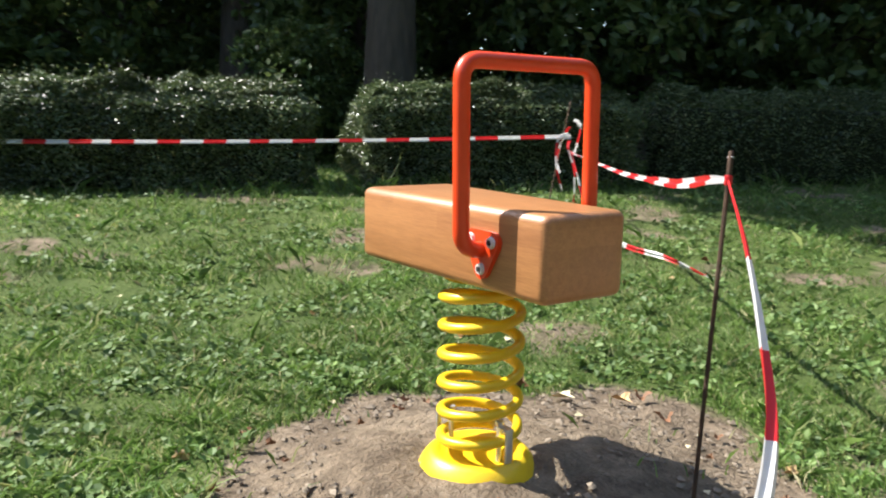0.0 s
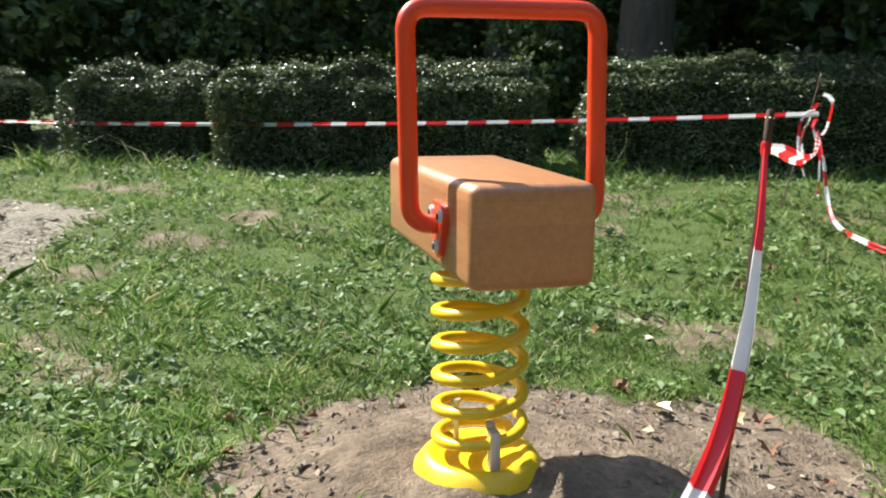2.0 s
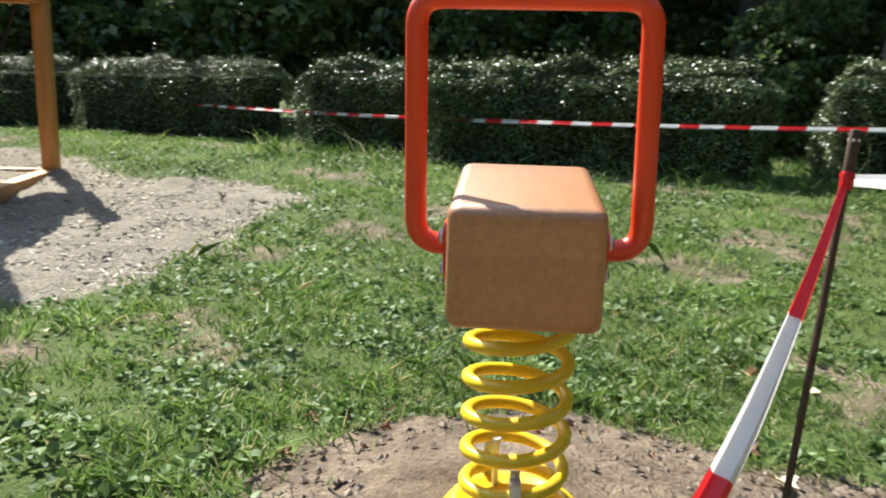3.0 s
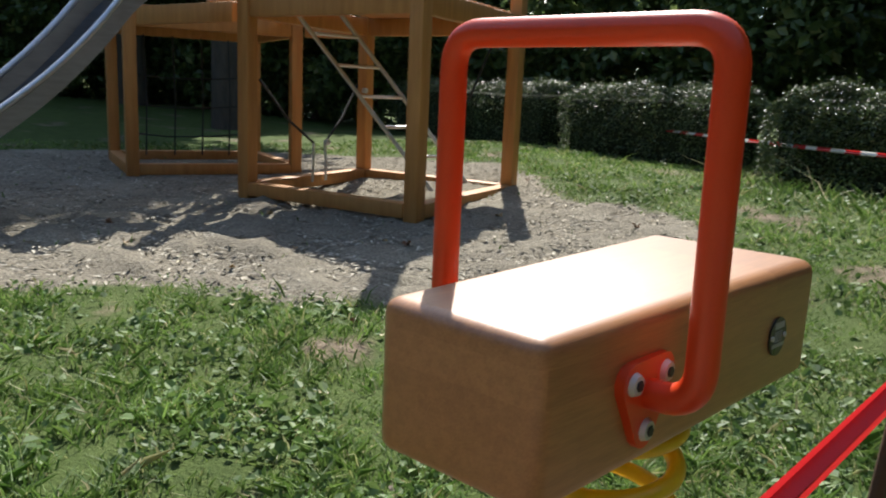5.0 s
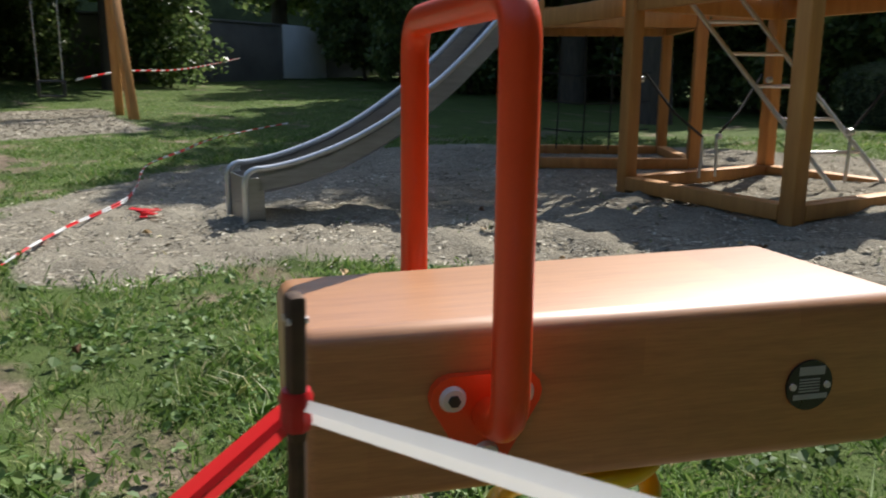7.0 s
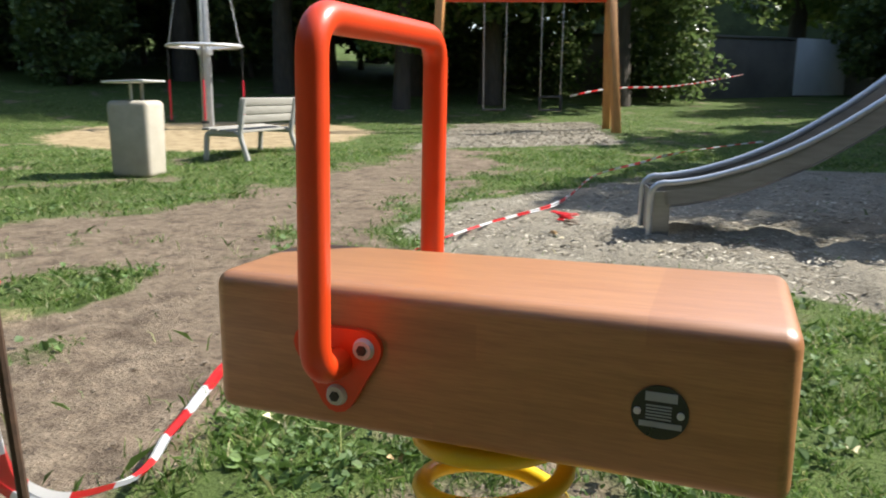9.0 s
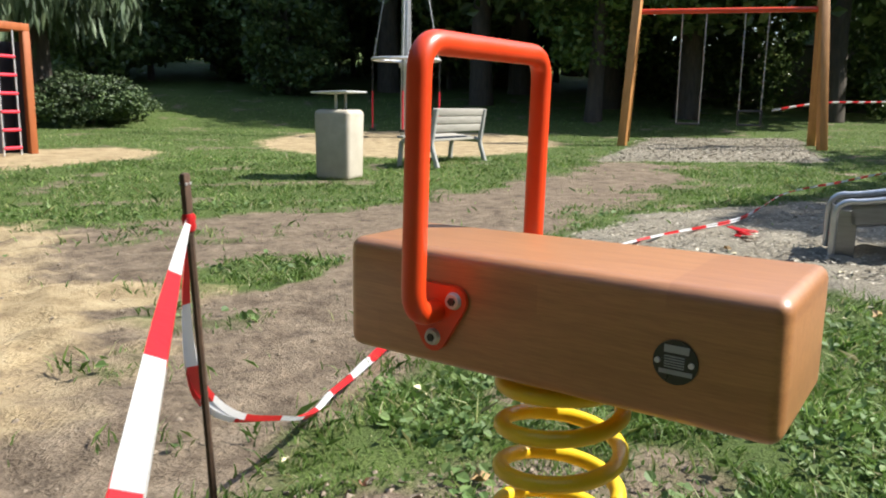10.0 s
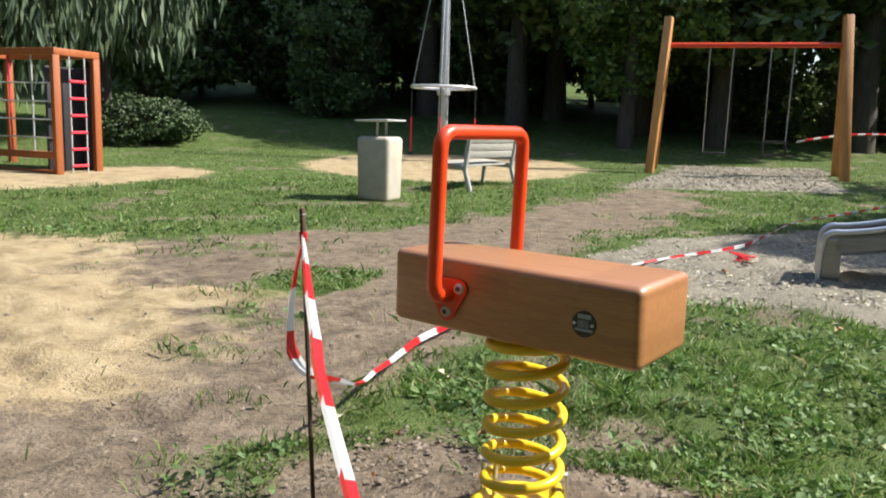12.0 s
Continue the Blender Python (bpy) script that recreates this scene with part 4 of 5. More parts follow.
def make_climbing_frame():
    p1, p2 = Vector((-4.36, -10.5, 0)), Vector((-5.08, -10.7, 0))
    away = Vector((0.25, -0.97, 0)) * 1.8
    z = tz(p1.x, p1.y) - 0.03
    cf = thing("rope_climber", (p1.x, p1.y, z), "red-brown timber climbing frame with a red rung rope ladder", "climbing frame")
    H = 1.72
    a, b = Vector((0, 0, 0)), p2 - p1
    c, d = b + away, a + away
    up = Vector((0, 0, 1))
    for q in (a, b, c, d):
        part("post", beam_between(q, q + up * H, 0.105, 0.105, 0.012), M_TIMBER2, cf)
    for q, r in ((a, b), (b, c), (c, d), (d, a)):
        part("top_beam", beam_between(q + up * (H + 0.05), r + up * (H + 0.05), 0.10, 0.10, ext=0.1), M_TIMBER2, cf)
    v = away.normalized() * 0.06
    part("low_beam", beam_between(a + v + up * 0.30, d - v + up * 0.30, 0.10, 0.09), M_TIMBER2, cf)
    part("low_beam", beam_between(a + v + up * 0.03, d - v + up * 0.03, 0.10, 0.09), M_TIMBER2, cf)
    u = (b - a).normalized()
    part("back_panel", beam_between(a + u * 0.08 + away * 0.16 + up * 0.80, b + u * 0.02 + away * 0.16 + up * 0.80, 1.56, 0.03), M_PANEL, cf, "dark climbing panel")
    part("side_panel", beam_between(b + v + up * 0.80, b + away * 0.5 + up * 0.80, 1.56, 0.03), M_PANEL, cf, "dark side panel")
    m = (a + b) / 2 - away.normalized() * 0.03
    for s in (-1, 1):
        part("rope", tube([m + u * 0.145 * s, m + u * 0.14 * s + up * H], 0.012, 6), M_LID, cf)
    for k in range(6):
        h = 0.14 + 0.245 * k
        part("rung", tube([m - u * 0.15 + up * h, m + u * 0.15 + up * h], 0.024, 8), M_REDROPE, cf, "red plastic rung")
    for k in range(3):
        q = a + away * (0.25 + 0.25 * k)
        part("rope", tube([q + up * 0.34, q + up * H], 0.014, 6), M_REDROPE if k == 1 else M_LID, cf)
    for k in range(4):
        part("cross_rope", tube([a + v + up * (0.55 + 0.26 * k), d - v + up * (0.55 + 0.26 * k)], 0.012, 6), M_LID, cf)
    return cf


make_bin()
make_bench()
make_carousel()
make_swing()
make_climbing_frame()
ribbon("barrier_tape", [(-14.2, -2.75, tz(-14.2, -2.75) + 0.66), (-16.2, -2.2, 1.05), (-19.5, -1.3, 1.12), (-24, -0.4, 1.35), (-28, 0.4, 1.6)], 0.05, 0.4, "barrier tape tied to the swing and a far fence", 0.3, 0)


# ---- the old boundary wall ----
def make_wall():
    pts = [Vector((-27.6, -11.0, 0)), Vector((-28.4, -2.6, 0)), Vector((-32.3, 2.0, 0)), Vector((-38.5, 8.4, 0))]
    wl = thing("boundary_wall", (-30, 0, 0), "old grey rendered boundary wall under trees", "wall", kind="structure")
    o = Vector((-30, 0, 0))
    for a, b in zip(pts, pts[1:]):
        za = min(tz(a.x, a.y), tz(b.x, b.y))
        zt = 2.95
        part("wall_panel", beam_between(a - o + Vector((0, 0, (za + zt) / 2 - 0.2)), b - o + Vector((0, 0, (za + zt) / 2 - 0.2)), zt - za + 0.4, 0.25, 0.02), M_WALL, wl)
        part("coping", beam_between(a - o + Vector((0, 0, zt + 0.05)), b - o + Vector((0, 0, zt + 0.05)), 0.09, 0.34, 0.02), M_WALL, wl)
    a, b = pts[2].lerp(pts[3], 0.02), pts[2].lerp(pts[3], 0.32)
    n = Vector((0.72, 0.70, 0)) * 0.17
    part("gate_leaf", beam_between(a - o + n + Vector((0, 0, 1.98)), b - o + n + Vector((0, 0, 1.98)), 2.1, 0.06), M_DOOR, wl, "white painted metal gate")
    return wl


make_wall()


# ---- hedges ----
def make_hedge(a, b, depth, height, count, label, leaf=0.0128):
    """A clipped hedge: inner twig mass coloured as deep shade, a shell of small leaves."""
    a, b = Vector((*a, 0)), Vector((*b, 0))
    L = (b - a).length
    ang = math.degrees(math.atan2((b - a).y, (b - a).x))
    mid = (a + b) / 2
    hd = thing("hedge", (mid.x, mid.y, tz(mid.x, mid.y)), label, "hedge", "clipped hedges", rz=ang)
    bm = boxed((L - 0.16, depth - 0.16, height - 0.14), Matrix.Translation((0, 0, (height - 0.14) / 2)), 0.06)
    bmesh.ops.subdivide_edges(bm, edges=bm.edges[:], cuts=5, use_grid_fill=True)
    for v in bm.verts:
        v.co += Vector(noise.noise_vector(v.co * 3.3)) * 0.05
    part("twig_shade_core", bm, M_HEDGE_CORE, hd)
    area = np.array([L * height, L * height * 0.5, L * depth * 2.2, depth * height, depth * height])
    face = RNG.choice(5, count, p=area / area.sum())
    u, v = RNG.uniform(-0.5, 0.5, count), RNG.uniform(0, 1, count) ** 0.85
    x = np.where(face < 3, u * L, np.where(face == 3, -L / 2, L / 2))
    y = np.where(face == 0, -depth / 2, np.where(face == 1, depth / 2, np.where(face == 2, (v - 0.5) * depth, u * depth)))
    z = np.where(face == 2, height, v * height)
    n = np.stack([np.where(face == 3, -1, np.where(face == 4, 1, 0)), np.where(face == 0, -1, np.where(face == 1, 1, 0)), np.where(face == 2, 1, 0)], -1).astype(float)
    p = np.stack([x, y, z], -1)
    # rounded shoulders, and bumps
    r = 0.14
    for ax, lim in ((0, L / 2), (1, depth / 2)):
        over = np.clip(np.abs(p[:, ax]) - (lim - r), 0, r) / r * np.clip((p[:, 2] - (height - r)) / r, 0, 1)
        p[:, ax] -= np.sign(p[:, ax]) * over * 0.07
        p[:, 2] -= over * 0.06
    bmp = np.array([noise.noise(Vector(q) * 2.4) * 0.10 + noise.noise(Vector(q) * 7) * 0.05 for q in p])
    p += n * (bmp + RNG.normal(0, 0.022, count))[:, None]
    shoots = RNG.random(count) < 0.012
    p[:, 2] += np.where(shoots & (face == 2), RNG.uniform(0.03, 0.13, count), 0)
    d = n * np.where(face == 2, 0.95, 0.55)[:, None] + unit(count, 0.35)
    d /= np.linalg.norm(d, axis=1, keepdims=True)
    s = RNG.uniform(0.7, 1.35, (count, 1)) * leaf
    uu, vv = frame_axes(d)
    keep = p[:, 2] > 0.02
    cards("leaves", p[keep], (uu * s * 0.6)[keep], (vv * s * 1.15)[keep], M_HEDGE, 4, "small glossy dark green leaves", parent=hd)
    return hd


HV = Vector((2.62, -0.9, 0)).normalized()
H0 = Vector((-0.87, 5.25, 0))


def hedge_at(s0, s1, off, depth, height, count, label):
    n = Vector((-HV.y, HV.x, 0)) * (off + depth / 2)
    a, b = H0 + HV * s0 + n, H0 + HV * s1 + n
    return make_hedge((a.x, a.y), (b.x, b.y), depth, height, count, label)


hedge_at(0.03, 2.70, 0.0, 0.8, 0.80, 76000, "long clipped privet hedge with sunlit top")
hedge_at(3.12, 5.6, 0.0, 0.8, 0.83, 56000, "clipped privet hedge half in the shade of trees")
hedge_at(6.0, 10.0, 0.0, 0.8, 0.86, 30000, "clipped privet hedge in deep shade")
hedge_at(-1.62, -0.30, 0.55, 0.8, 0.82, 32000, "short clipped privet hedge block")
hedge_at(-5.4, -2.62, 1.1, 0.8, 0.84, 26000, "clipped privet hedge block beside a gap")
hedge_at(-11.0, -6.0, 1.2, 0.8, 0.92, 24000, "clipped privet hedge beyond the gravel")


# ---- trees ----
def crown_points(n_clump, per, radii, centre, clump_r, droop=0.0):
    """Leaf places in clumps spread through an uneven ellipsoid."""
    out, nr = [], []
    for k in range(n_clump):
        d = RNG.normal(size=3)
        d /= np.linalg.norm(d)
        c = np.array(centre) + d * np.array(radii) * RNG.uniform(0.45, 1.0)
        cr = clump_r * RNG.uniform(0.6, 1.35)
        q = unit(per)
        pts = c + q * cr * (RNG.uniform(0.35, 1.0, (per, 1)) ** 0.6) * np.array((1, 1, 0.75))
        if droop:
            pts[:, 2] -= droop * RNG.uniform(0, 1, per) ** 2
        out.append(pts)
        nr.append(q)
    return np.concatenate(out), np.concatenate(nr)


def make_tree(name, x, y, trunk_h, trunk_r, radii, centre_z, clumps, per, clump_r, leaf, mat, label, category="tree", droop=0.0):
    t = thing(name, (x, y, tz(x, y) - 0.1), label, category, "park trees")
    lean = RNG.normal(0, 0.12, 2)
    top = Vector((lean[0], lean[1], trunk_h))
    pts = [Vector((0, 0, 0)), Vector((0.05, 0.02, trunk_h * 0.3)), Vector((lean[0] * 0.5, lean[1] * 0.5, trunk_h * 0.65)), top]
    part("trunk", tube(pts, [trunk_r * 1.35, trunk_r, trunk_r * 0.85, trunk_r * 0.5], 12), M_BARK, t)
    for k in range(6):
        a = k * 2.4
        s = pts[2].lerp(top, (k % 4) / 4)
        e = Vector((radii[0] * 0.75 * math.cos(a), radii[1] * 0.75 * math.sin(a), centre_z + radii[2] * (RNG.uniform(-0.5, 0.6))))
        bm = tube([s, s.lerp(e, 0.5) + Vector((0, 0, 0.25)), e], [trunk_r * 0.4, trunk_r * 0.24, trunk_r * 0.08], 6)
        part("limb", bm, M_BARK, t)
    p, n = crown_points(clumps, per, radii, (0, 0, centre_z), clump_r, droop)
    d = n * 0.4 + unit(len(p), 0.4)
    d /= np.linalg.norm(d, axis=1, keepdims=True)
    u, v = frame_axes(d)
    s = RNG.uniform(0.6, 1.4, (len(p), 1)) * leaf
    if droop:
        v = v * 0.3 + np.array((0, 0, -1.0))
        u = np.cross(v, unit(len(p)))
        u /= np.linalg.norm(u, axis=1, keepdims=True) + 1e-9
        cards("crown", p, u * s * 0.28, v * s * 1.5, mat, 4, parent=t)
    else:
        cards("crown", p, u * s * 0.62, v * s, mat, 4, parent=t)
    return t


def place(proto, x, y, rz, s, sz=None):
    return copy_thing(proto, pose(x, y, tz(x, y) - 0.1, 0, 0, rz) @ Matrix.Diagonal((s, s, sz or s, 1)))


# dense shrubs low behind the hedges
shrub = make_tree("shrub", -4.0, 10.6, 2.2, 0.06, (1.9, 1.3, 1.7), 1.9, 60, 150, 0.55, 0.085, M_LEAF, "dense dark green shrub behind the hedge", "shrub")
shrub2 = make_tree("shrub", 1.5, 10.2, 2.4, 0.07, (2.0, 1.3, 1.9), 2.0, 60, 150, 0.6, 0.075, M_LEAF, "dark leafy shrub behind the hedge", "shrub")
tall = make_tree("tree", 3.5, 6.25, 7.5, 0.25, (2.9, 2.7, 2.8), 7.0, 85, 150, 0.85, 0.14, M_LEAF, "tall dark broadleaf tree with heavy trunk")
big = make_tree("tree", -20.5, -8.5, 8.0, 0.30, (3.6, 3.6, 4.2), 6.6, 110, 120, 1.0, 0.182, M_LEAF, "large broadleaf park tree with dark crown")
pale = make_tree("tree", -9.0, 15.0, 5.0, 0.14, (2.2, 2.2, 3.0), 4.2, 70, 300, 0.7, 0.058, M_LIME, "pale green sunlit young tree")
RT = random.Random(3)
for x, y, s in ((-7.2, 11.6, 1.0), (-10.6, 12.6, 1.15), (4.6, 9.0, 1.0), (7.6, 7.2, 1.1), (10.4, 5.6, 1.15), (12.0, 2.8, 1.2), (-14, 12.5, 1.3), (-17.5, 11.5, 1.4), (-21, 11, 1.5), (-25, 10.5, 1.6), (-29, 9.5, 1.5)):
    place(shrub if RT.random() < 0.5 else shrub2, x, y, RT.uniform(0, 360), s)
for x, y, s in ((-1.2, 12.2, 1.15), (-5.6, 13.4, 1.2), (3.2, 12.6, 1.2), (7.0, 10.4, 1.25), (11.5, 8.0, 1.3), (-12.5, 15.5, 1.4), (-16.5, 14.5, 1.5), (-20, 15, 1.6), (-25, 14, 1.7)):
    place(shrub2 if RT.random() < 0.5 else shrub, x, y, RT.uniform(0, 360), s * 1.25, s * 1.4)
for x, y, s in ((2.9, 9.3, 1.0), (8.2, 6.6, 0.95), (12.0, 4.5, 1.0), (1.5, 15, 1.1), (7, 14, 1.1), (-18.5, 13.0, 1.1), (-26, 12.5, 1.15), (-12.2, 7.2, 1.0)):
    place(tall, x, y, RT.uniform(0, 360), s)
place(tall, -0.6, 13.6, 40, 0.75, 1.25)
place(shrub2, -0.8, 10.6, 120, 0.85)
place(shrub, 2.95, 7.4, 30, 0.5)
place(pale, -4.5, 16.5, 70, 1.1)
place(pale, -38.0, 5.5, 20, 1.3)
for x, y, s in ((-23.5, -13.5, 1.0), (-22.5, -3.0, 1.0), (-27, -8, 1.15), (-19.5, -15.5, 1.0), (-24.5, -20, 1.1), (-20, -24, 1.1), (-15.5, -26, 1.15), (-11, -29, 1.15), (-6, -31, 1.2), (-30, -14, 1.2), (-20, -31, 1.25), (-33, -4, 1.2), (-36, 2.5, 1.15), (-35, 13, 1.2), (-18.6, -11.5, 0.9), (-21.8, -12.0, 1.0), (-19.8, -6.0, 0.85), (-22.5, -16.5, 1.05), (-17.5, -19.0, 0.8), (-36.5, 7.5, 1.1), (-31.5, 10.0, 1.0), (-26.5, 7.5, 0.9), (-18.5, 8.5, 1.0)):
    place(big, x, y, RT.uniform(0, 360), s)
for x, y, s in ((-25.5, -15, 1.3), (-22.5, -19.5, 1.3), (-19, -23, 1.3), (-15, -25.5, 1.3), (-25.5, -11, 1.3), (-25, -5.5, 1.2), (-11, -28.5, 1.4), (-31.5, 5.4, 1.2), (-33.0, 7.2, 1.3), (-28, -18, 1.6), (-24, -23, 1.6)):
    place(shrub if RT.random() < 0.5 else shrub2, x, y, RT.uniform(0, 360), s)
# unseen trees east and south, added to cut sky light on the beam's shaded faces
for x, y, s in ((11, -1.5, 0.9), (12.5, -7, 1.0), (9.5, -12, 1.0), (4.5, -15.5, 1.0), (-0.5, -17.5, 0.95), (15, 3.5, 1.0), (14, -13, 1.1)):
    place(big, x, y, RT.uniform(0, 360), s)
for x, y, s in ((-24.5, -8.5, 1.5), (-23.5, -17.5, 1.5), (-18.5, -21.0, 1.4), (-21.5, -14.5, 1.2), (-13.0, -24.0, 1.4), (-26.0, -2.0, 1.3), (-16.5, -17.0, 1.1), (-26.5, -13.0, 1.6), (-15.6, -22.3, 1.5), (-13.4, -22.0, 1.3)):
    place(shrub if RT.random() < 0.5 else shrub2, x, y, RT.uniform(0, 360), s)
for x, y, s, sz in ((-25.5, 5.7, 0.95, 1.6), (-19.2, 11.0, 1.1, 1.2), (-19.9, 9.6, 1.0, 1.1), (-20.6, 8.1, 1.1, 1.2), (-21.3, 6.6, 1.0, 1.1), (-16.5, 12.6, 1.2, 1.2)):
    place(shrub2, x, y, RT.uniform(0, 360), s, sz)
place(pale, -17.5, -7.6, 130, 1.25)
make_tree("weeping_conifer", -8.6, -16.6, 9.0, 0.22, (2.6, 2.4, 2.0), 4.7, 90, 150, 0.7, 0.15, M_NEEDLE, "weeping conifer with hanging grey-green boughs", "tree", 1.6)
make_tree("weeping_conifer", -5.4, -15.4, 9.0, 0.22, (2.6, 2.4, 2.0), 4.6, 90, 150, 0.7, 0.15, M_NEEDLE, "weeping conifer with hanging boughs over the lawn", "tree", 1.6)
make_tree("round_bush", -8.9, -15.2, 0.8, 0.05, (1.35, 1.1, 0.46), 0.62, 80, 190, 0.30, 0.04, M_YEW, "low spreading dark yew bush on the lawn", "bush")

# far woods all round, beyond everything else
bm = bmesh.new()
N, rows = 120, []
for k in range(N):
    a = math.tau * k / N
    r = 66 + 3 * math.sin(a * 7) + 2 * math.sin(a * 17)
    gap = min(abs((math.degrees(a) - q + 180) % 360 - 180) for q in (49.5, 107, 126, 195))
    h = (15 if gap > 5 else 4.5) + 2.0 * math.sin(a * 11) + 1.5 * math.sin(a * 29) + 1.0 * math.sin(a * 53)
    rows.append([bm.verts.new((r * math.cos(a), r * math.sin(a), z)) for z in (-3, 4, h)])
for k in range(N):
    p, q = rows[k], rows[(k + 1) % N]
    for j in range(2):
        bm.faces.new((p[j], q[j], q[j + 1], p[j + 1]))
M_WOODS = surface("distant_woods", (0.035, 0.045, 0.025), (0.08, 0.10, 0.05), 0.95, 0, 0.9, 0.8, 0.3, fine=7, spec=0.1)
tagged(part("backdrop", bm, M_WOODS), "dark distant woods round the park", "woods", kind="structure")


# ---- grass, chips, clods and fallen leaves ----
def scatter_grass():
    n = 560000
    r = 0.35 + 10.5 * RNG.random(n) ** 1.15
    a = RNG.uniform(0, math.tau, n)
    x, y = r * np.cos(a), r * np.sin(a)
    g, so, sa = zones(x, y)
    keep = RNG.random(n) > np.clip(np.maximum(np.maximum(g, sa), so * 1.02) * 1.35 - 0.12, 0, 0.996)
    keep &= ~((y < -2.2) & (x > -1)) & ~((x > 3.5) & (y < 1))
    tuft = wobble(x, y, 6.5, 3) * 0.5 + wobble(x, y, 17, 9) * 0.5
    keep &= RNG.random(n) < 0.58 + 0.75 * tuft + 0.3 * wobble(x, y, 3.3, 17)
    x, y, r, tuft = x[keep], y[keep], r[keep], tuft[keep]
    k = len(x)
    h = (0.014 + 0.026 * RNG.random(k)) * (1 + 0.75 * tuft) * (1 + 0.45 * wobble(x, y, 2.6, 13)) * (1 + 0.02 * r) * (1 + 0.9 * (RNG.random(k) < 0.04)) * (1 + 0.25 * (wobble(x, y, 9, 31) > 0.45))
    foot = (x + 0.87) * 0.325 + (y - 5.25) * 0.946
    h *= 1 + 2.2 * smooth01(foot, -0.65, -0.1) * (1 - smooth01(foot, 0.1, 0.3)) * (RNG.random(k) < 0.35) * (x > -2.5)
    w = (0.0017 + 0.0016 * RNG.random(k)) * (1 + 0.15 * r)
    th = RNG.uniform(0, math.tau, k)
    lean = RNG.uniform(0.3, 1.7, k) * h
    la = RNG.uniform(0, math.tau, k)
    z = terrain(x, y) - 0.004
    c = np.stack([x, y, z], -1)
    u = np.stack([np.cos(th) * w, np.sin(th) * w, 0 * w], -1)
    tip = c + np.stack([np.cos(la) * lean, np.sin(la) * lean, h], -1)
    mid = c + np.stack([np.cos(la) * lean * 0.3, np.sin(la) * lean * 0.3, h * 0.62], -1)
    pts = np.stack([c - u, c + u, mid + u * 0.75, tip, mid - u * 0.75], 1).reshape(-1, 3)
    b = np.arange(k)[:, None] * 5
    me = bpy.data.meshes.new("grass")
    me.from_pydata(pts.tolist(), [], (b + np.array([[0, 1, 2, 3, 4]])).tolist())
    me.materials.append(M_GRASS)
    tagged(new("grass", me), "uneven meadow grass with dry blades", "grass", kind="stuff")
    n = 110000
    r = 10.0 + 13.0 * RNG.random(n) ** 1.3
    a = np.radians(RNG.uniform(-12, 78, n)) + math.pi
    x, y = r * np.cos(a), r * np.sin(a)
    g, so, sa = zones(x, y)
    keep = RNG.random(n) > np.clip(np.maximum(np.maximum(g, sa), so) * 1.35, 0, 1)
    x, y, r = x[keep], y[keep], r[keep]
    k = len(x)
    th, la = RNG.uniform(0, math.tau, k), RNG.uniform(0, math.tau, k)
    h, w = RNG.uniform(0.018, 0.042, k), RNG.uniform(0.005, 0.010, k)
    c = np.stack([x, y, terrain(x, y) - 0.005], -1)
    u = np.stack([np.cos(th) * w, np.sin(th) * w, 0 * w], -1)
    v = np.stack([np.cos(la) * h * 0.4, np.sin(la) * h * 0.4, h * 0.5], -1)
    cards("grass", c, u, v, M_GRASS, 3, "lawn grass farther off", "grass")
    # broad weeds and clover between the blades
    n = 60000
    r = 0.4 + 6.0 * RNG.random(n) ** 1.1
    a = RNG.uniform(0, math.tau, n)
    x, y = r * np.cos(a), r * np.sin(a)
    g, so, sa = zones(x, y)
    keep = RNG.random(n) > np.clip(np.maximum(np.maximum(g, sa), so) * 1.5 - 0.1, 0, 1)
    keep &= (wobble(x, y, 4.3, 21) + 0.6 * wobble(x, y, 13, 2) > -0.05) & ~((y < -2.2) & (x > -1))
    x, y, r = x[keep], y[keep], r[keep]
    k = len(x)
    d = unit(k, 1.6)
    u, v = frame_axes(d)
    s = (0.0065 + 0.0105 * RNG.random((k, 1)) ** 1.5) * (1 + 0.10 * r[:, None])
    cards("clover", np.stack([x, y, terrain(x, y) + RNG.uniform(0.008, 0.035, k)], -1), u * s, v * s * 1.1, M_CLOVER, 6, "clover and broad weeds in the lawn", "weeds")


def scatter_chips():
    n = 56000
    x, y = RNG.uniform(-9.2, -1.3, n), RNG.uniform(-2.0, 6.6, n)
    g, so, sa = zones(x, y)
    keep = RNG.random(n) < g * np.clip(1.4 - 0.11 * np.hypot(x, y), 0.25, 1)
    x, y = x[keep], y[keep]
    d = unit(len(x), 8.0)
    u, v = frame_axes(d)
    s = RNG.uniform(0.004, 0.013, (len(x), 1))
    cards("gravel_chips", np.stack([x, y, terrain(x, y) + RNG.uniform(0.003, 0.007, len(x))], -1), u * s * 0.8, v * s * 2.0, M_CHIP, 6, "pale grey gravel and bark chips", "gravel")
    n = 12000
    x, y = RNG.uniform(-17.2, -9.6, n), RNG.uniform(-5.8, -0.8, n)
    g, so, sa = zones(x, y)
    keep = RNG.random(n) < g
    x, y = x[keep], y[keep]
    u, v = frame_axes(unit(len(x), 9.0))
    s = RNG.uniform(0.008, 0.022, (len(x), 1))
    cards("gravel_chips", np.stack([x, y, terrain(x, y) + RNG.uniform(0.003, 0.006, len(x))], -1), u * s, v * s * 1.5, M_CHIP, 6, "pale loose gravel under the swings", "gravel")


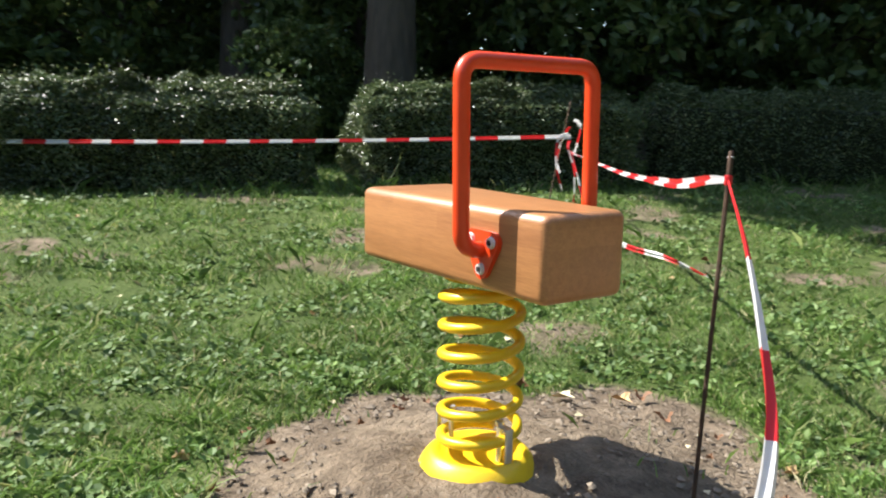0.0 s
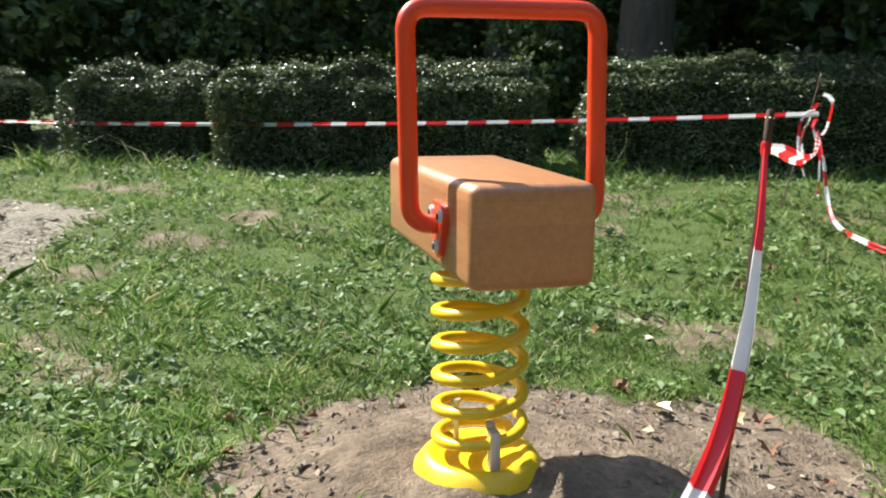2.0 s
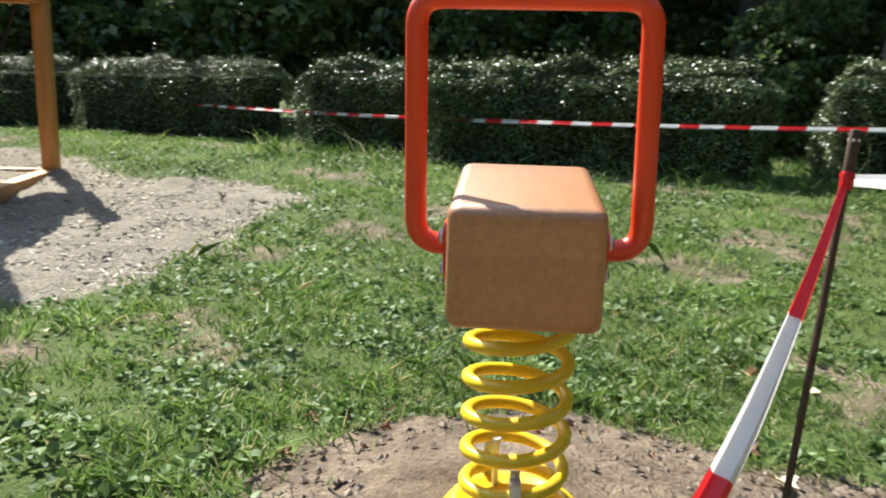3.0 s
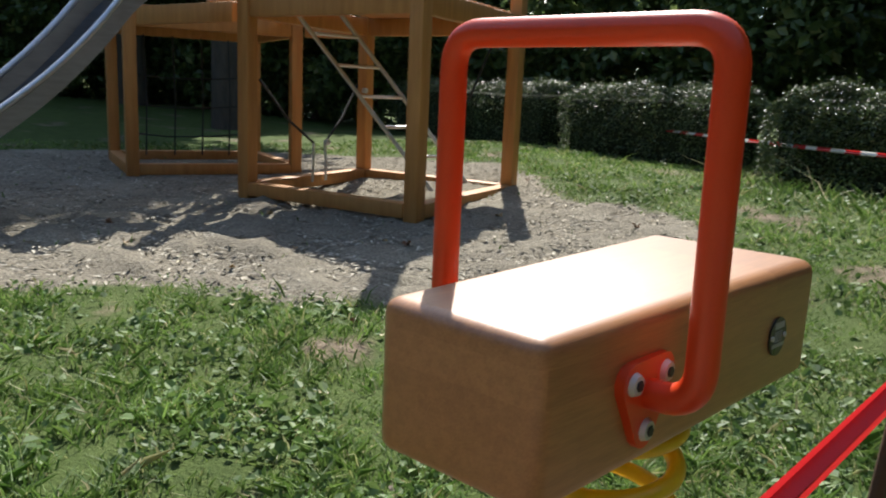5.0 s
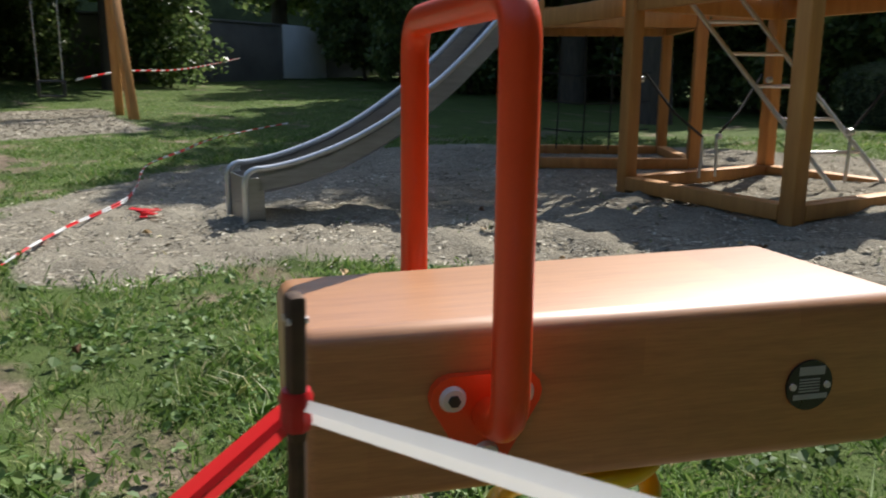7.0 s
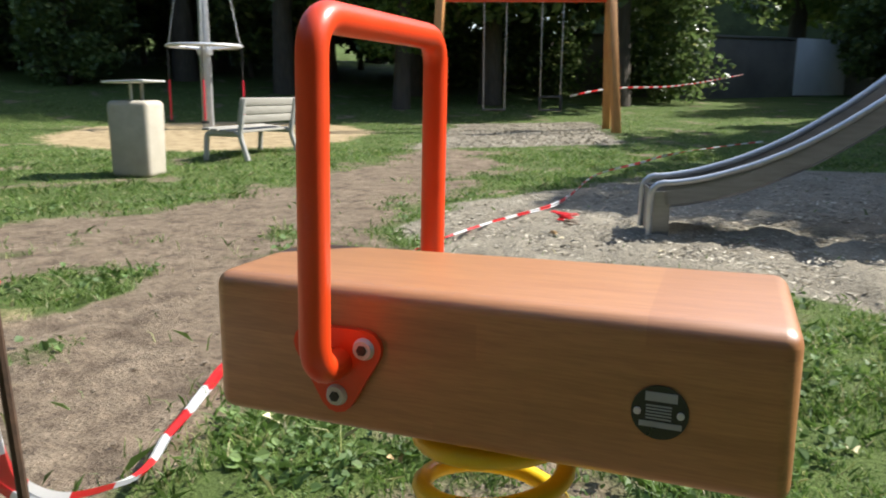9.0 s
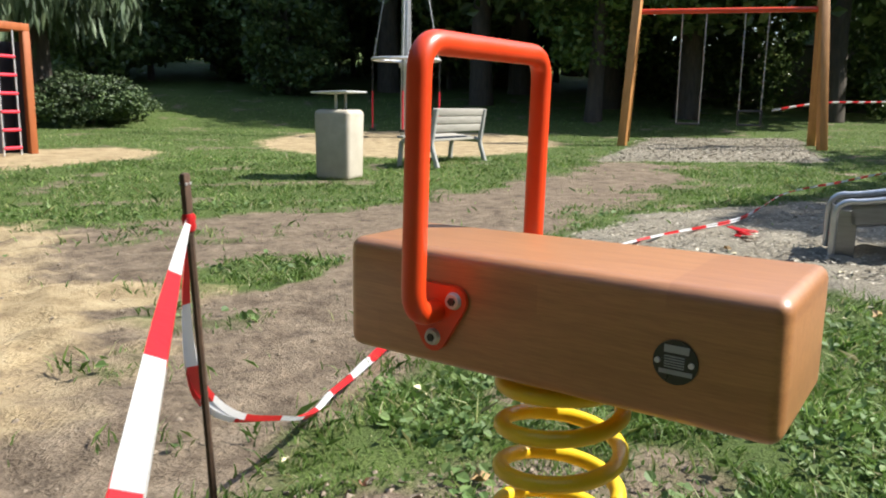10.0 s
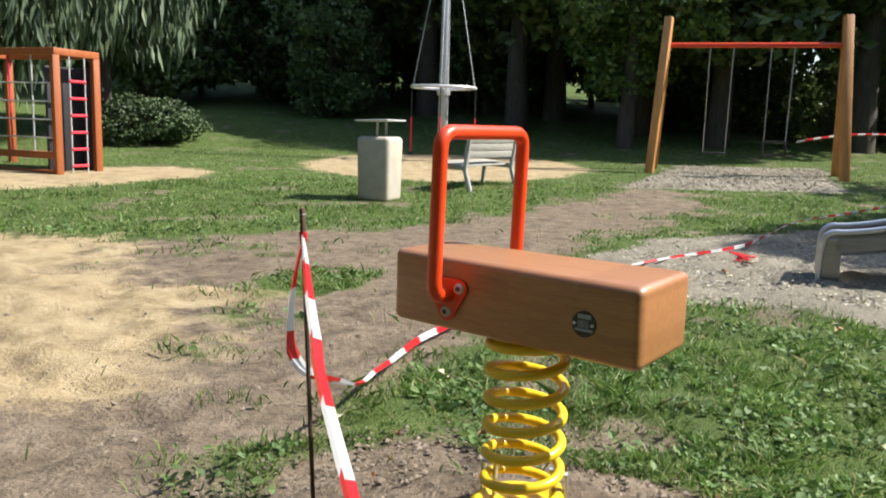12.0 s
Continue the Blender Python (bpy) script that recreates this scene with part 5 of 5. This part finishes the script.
def scatter_clods():
    n = 12000
    x, y = RNG.uniform(-4, 1.6, n), RNG.uniform(-4.4, 0.9, n)
    g, so, sa = zones(x, y)
    keep = RNG.random(n) < np.clip(np.maximum(so, sa * 0.5) - 0.35, 0, 1) * np.clip(1.2 - 0.25 * np.hypot(x, y), 0.15, 1)
    ra, aa = 0.14 + 0.75 * np.sqrt(RNG.random(4000)), RNG.uniform(0, math.tau, 4000)
    x, y = np.concatenate([x[keep], 0.05 + ra * np.cos(aa)]), np.concatenate([y[keep], -0.12 + ra * np.sin(aa)])
    verts, faces = [], []
    z = terrain(x, y)
    for i in range(len(x)):
        s = 0.0018 + 0.0125 * RNG.random() ** 5
        o = len(verts)
        for a in ((1, 0, 0), (-1, 0, 0), (0, 1, 0), (0, -1, 0), (0, 0, 0.8), (0.3, 0.2, -0.7)):
            verts.append((x[i] + s * (a[0] + RNG.normal(0, 0.25)), y[i] + s * (a[1] + RNG.normal(0, 0.25)), z[i] + s * a[2] * 0.8 - 0.003))
        for f in ((0, 2, 4), (2, 1, 4), (1, 3, 4), (3, 0, 4), (2, 0, 5), (1, 2, 5), (3, 1, 5), (0, 3, 5)):
            faces.append(tuple(o + q for q in f))
    me = bpy.data.meshes.new("soil_crumbs")
    me.from_pydata(verts, [], faces)
    me.materials.append(M_STONE)
    tagged(new("soil_crumbs", me), "small crumbs and stones on the bare earth", "soil", kind="stuff")


def leaf_mesh(lobes, size, curl, mat):
    bm = bmesh.new()
    c = bm.verts.new((0, 0, 0.004))
    ring = []
    for k in range(lobes * 2):
        a = math.tau * k / (lobes * 2)
        r = size * (1.0 if k % 2 == 0 else 0.55) * (1 - 0.25 * math.cos(a))
        ring.append(bm.verts.new((r * math.cos(a), r * math.sin(a), 0.004 + curl * size * (0.5 + 0.5 * math.sin(2 * a + 1)))))
    for k in range(len(ring)):
        bm.faces.new((c, ring[k], ring[(k + 1) % len(ring)]))
    me = bpy.data.meshes.new("fallen_leaf")
    bm.to_mesh(me)
    bm.free()
    me.materials.append(mat)
    return me


def plain_leaf(name, c1, c2):
    return surface(name, c1, c2, 0.7, 0, 40, 0.3, 0.002)


M_L1, M_L2, M_L3 = plain_leaf("cream_leaf", (0.62, 0.54, 0.33), (0.74, 0.67, 0.45)), plain_leaf("tan_leaf", (0.42, 0.27, 0.12), (0.55, 0.38, 0.19)), plain_leaf("brown_leaf", (0.16, 0.075, 0.035), (0.27, 0.13, 0.06))
LEAVES = [leaf_mesh(5, 0.040, 0.5, M_L1), leaf_mesh(5, 0.034, 0.8, M_L2), leaf_mesh(6, 0.030, 1.0, M_L3), leaf_mesh(4, 0.022, 0.4, M_L1)]


def drop_leaf(kind, x, y, rz, s=1.0):
    ob = new("fallen_leaf", LEAVES[kind])
    ob.matrix_basis = pose(x, y, tz(x, y) + 0.004, RT.uniform(-12, 12), RT.uniform(-12, 12), rz) @ Matrix.Scale(s, 4)
    words = ("pale cream dry maple leaf lying on the ground", "curled tan dry leaf lying on the ground", "brown shrivelled leaf lying on the ground", "small pale leaf lying in the grass")[kind]
    return tagged(ob, words, "leaf", "fallen leaves")


for k, x, y in ((0, 0.613, 0.247), (1, 0.773, 0.146), (2, 0.574, 0.42), (1, 0.59, 0.465), (0, -0.955, -1.018), (3, 0.445, 1.342), (3, 0.28, 1.256), (1, 0.755, 0.998), (3, 0.46, 0.02), (2, 0.83, 0.13), (2, 0.74, -0.05)):
    drop_leaf(k, x, y, RT.uniform(0, 360))
for k in range(110):
    x, y = RT.uniform(-4.5, 4.0), RT.uniform(-1.2, 6.0)
    if math.hypot(x, y) > 0.55:
        drop_leaf(RT.choice((1, 1, 2, 3, 3)), x, y, RT.uniform(0, 360), RT.uniform(0.5, 1.0))
for k in range(26):
    drop_leaf(RT.choice((2, 2, 3)), RT.uniform(-0.5, 0.8), RT.uniform(-0.8, 0.5), RT.uniform(0, 360), RT.uniform(0.3, 0.6))
scatter_grass()
scatter_chips()
scatter_clods()
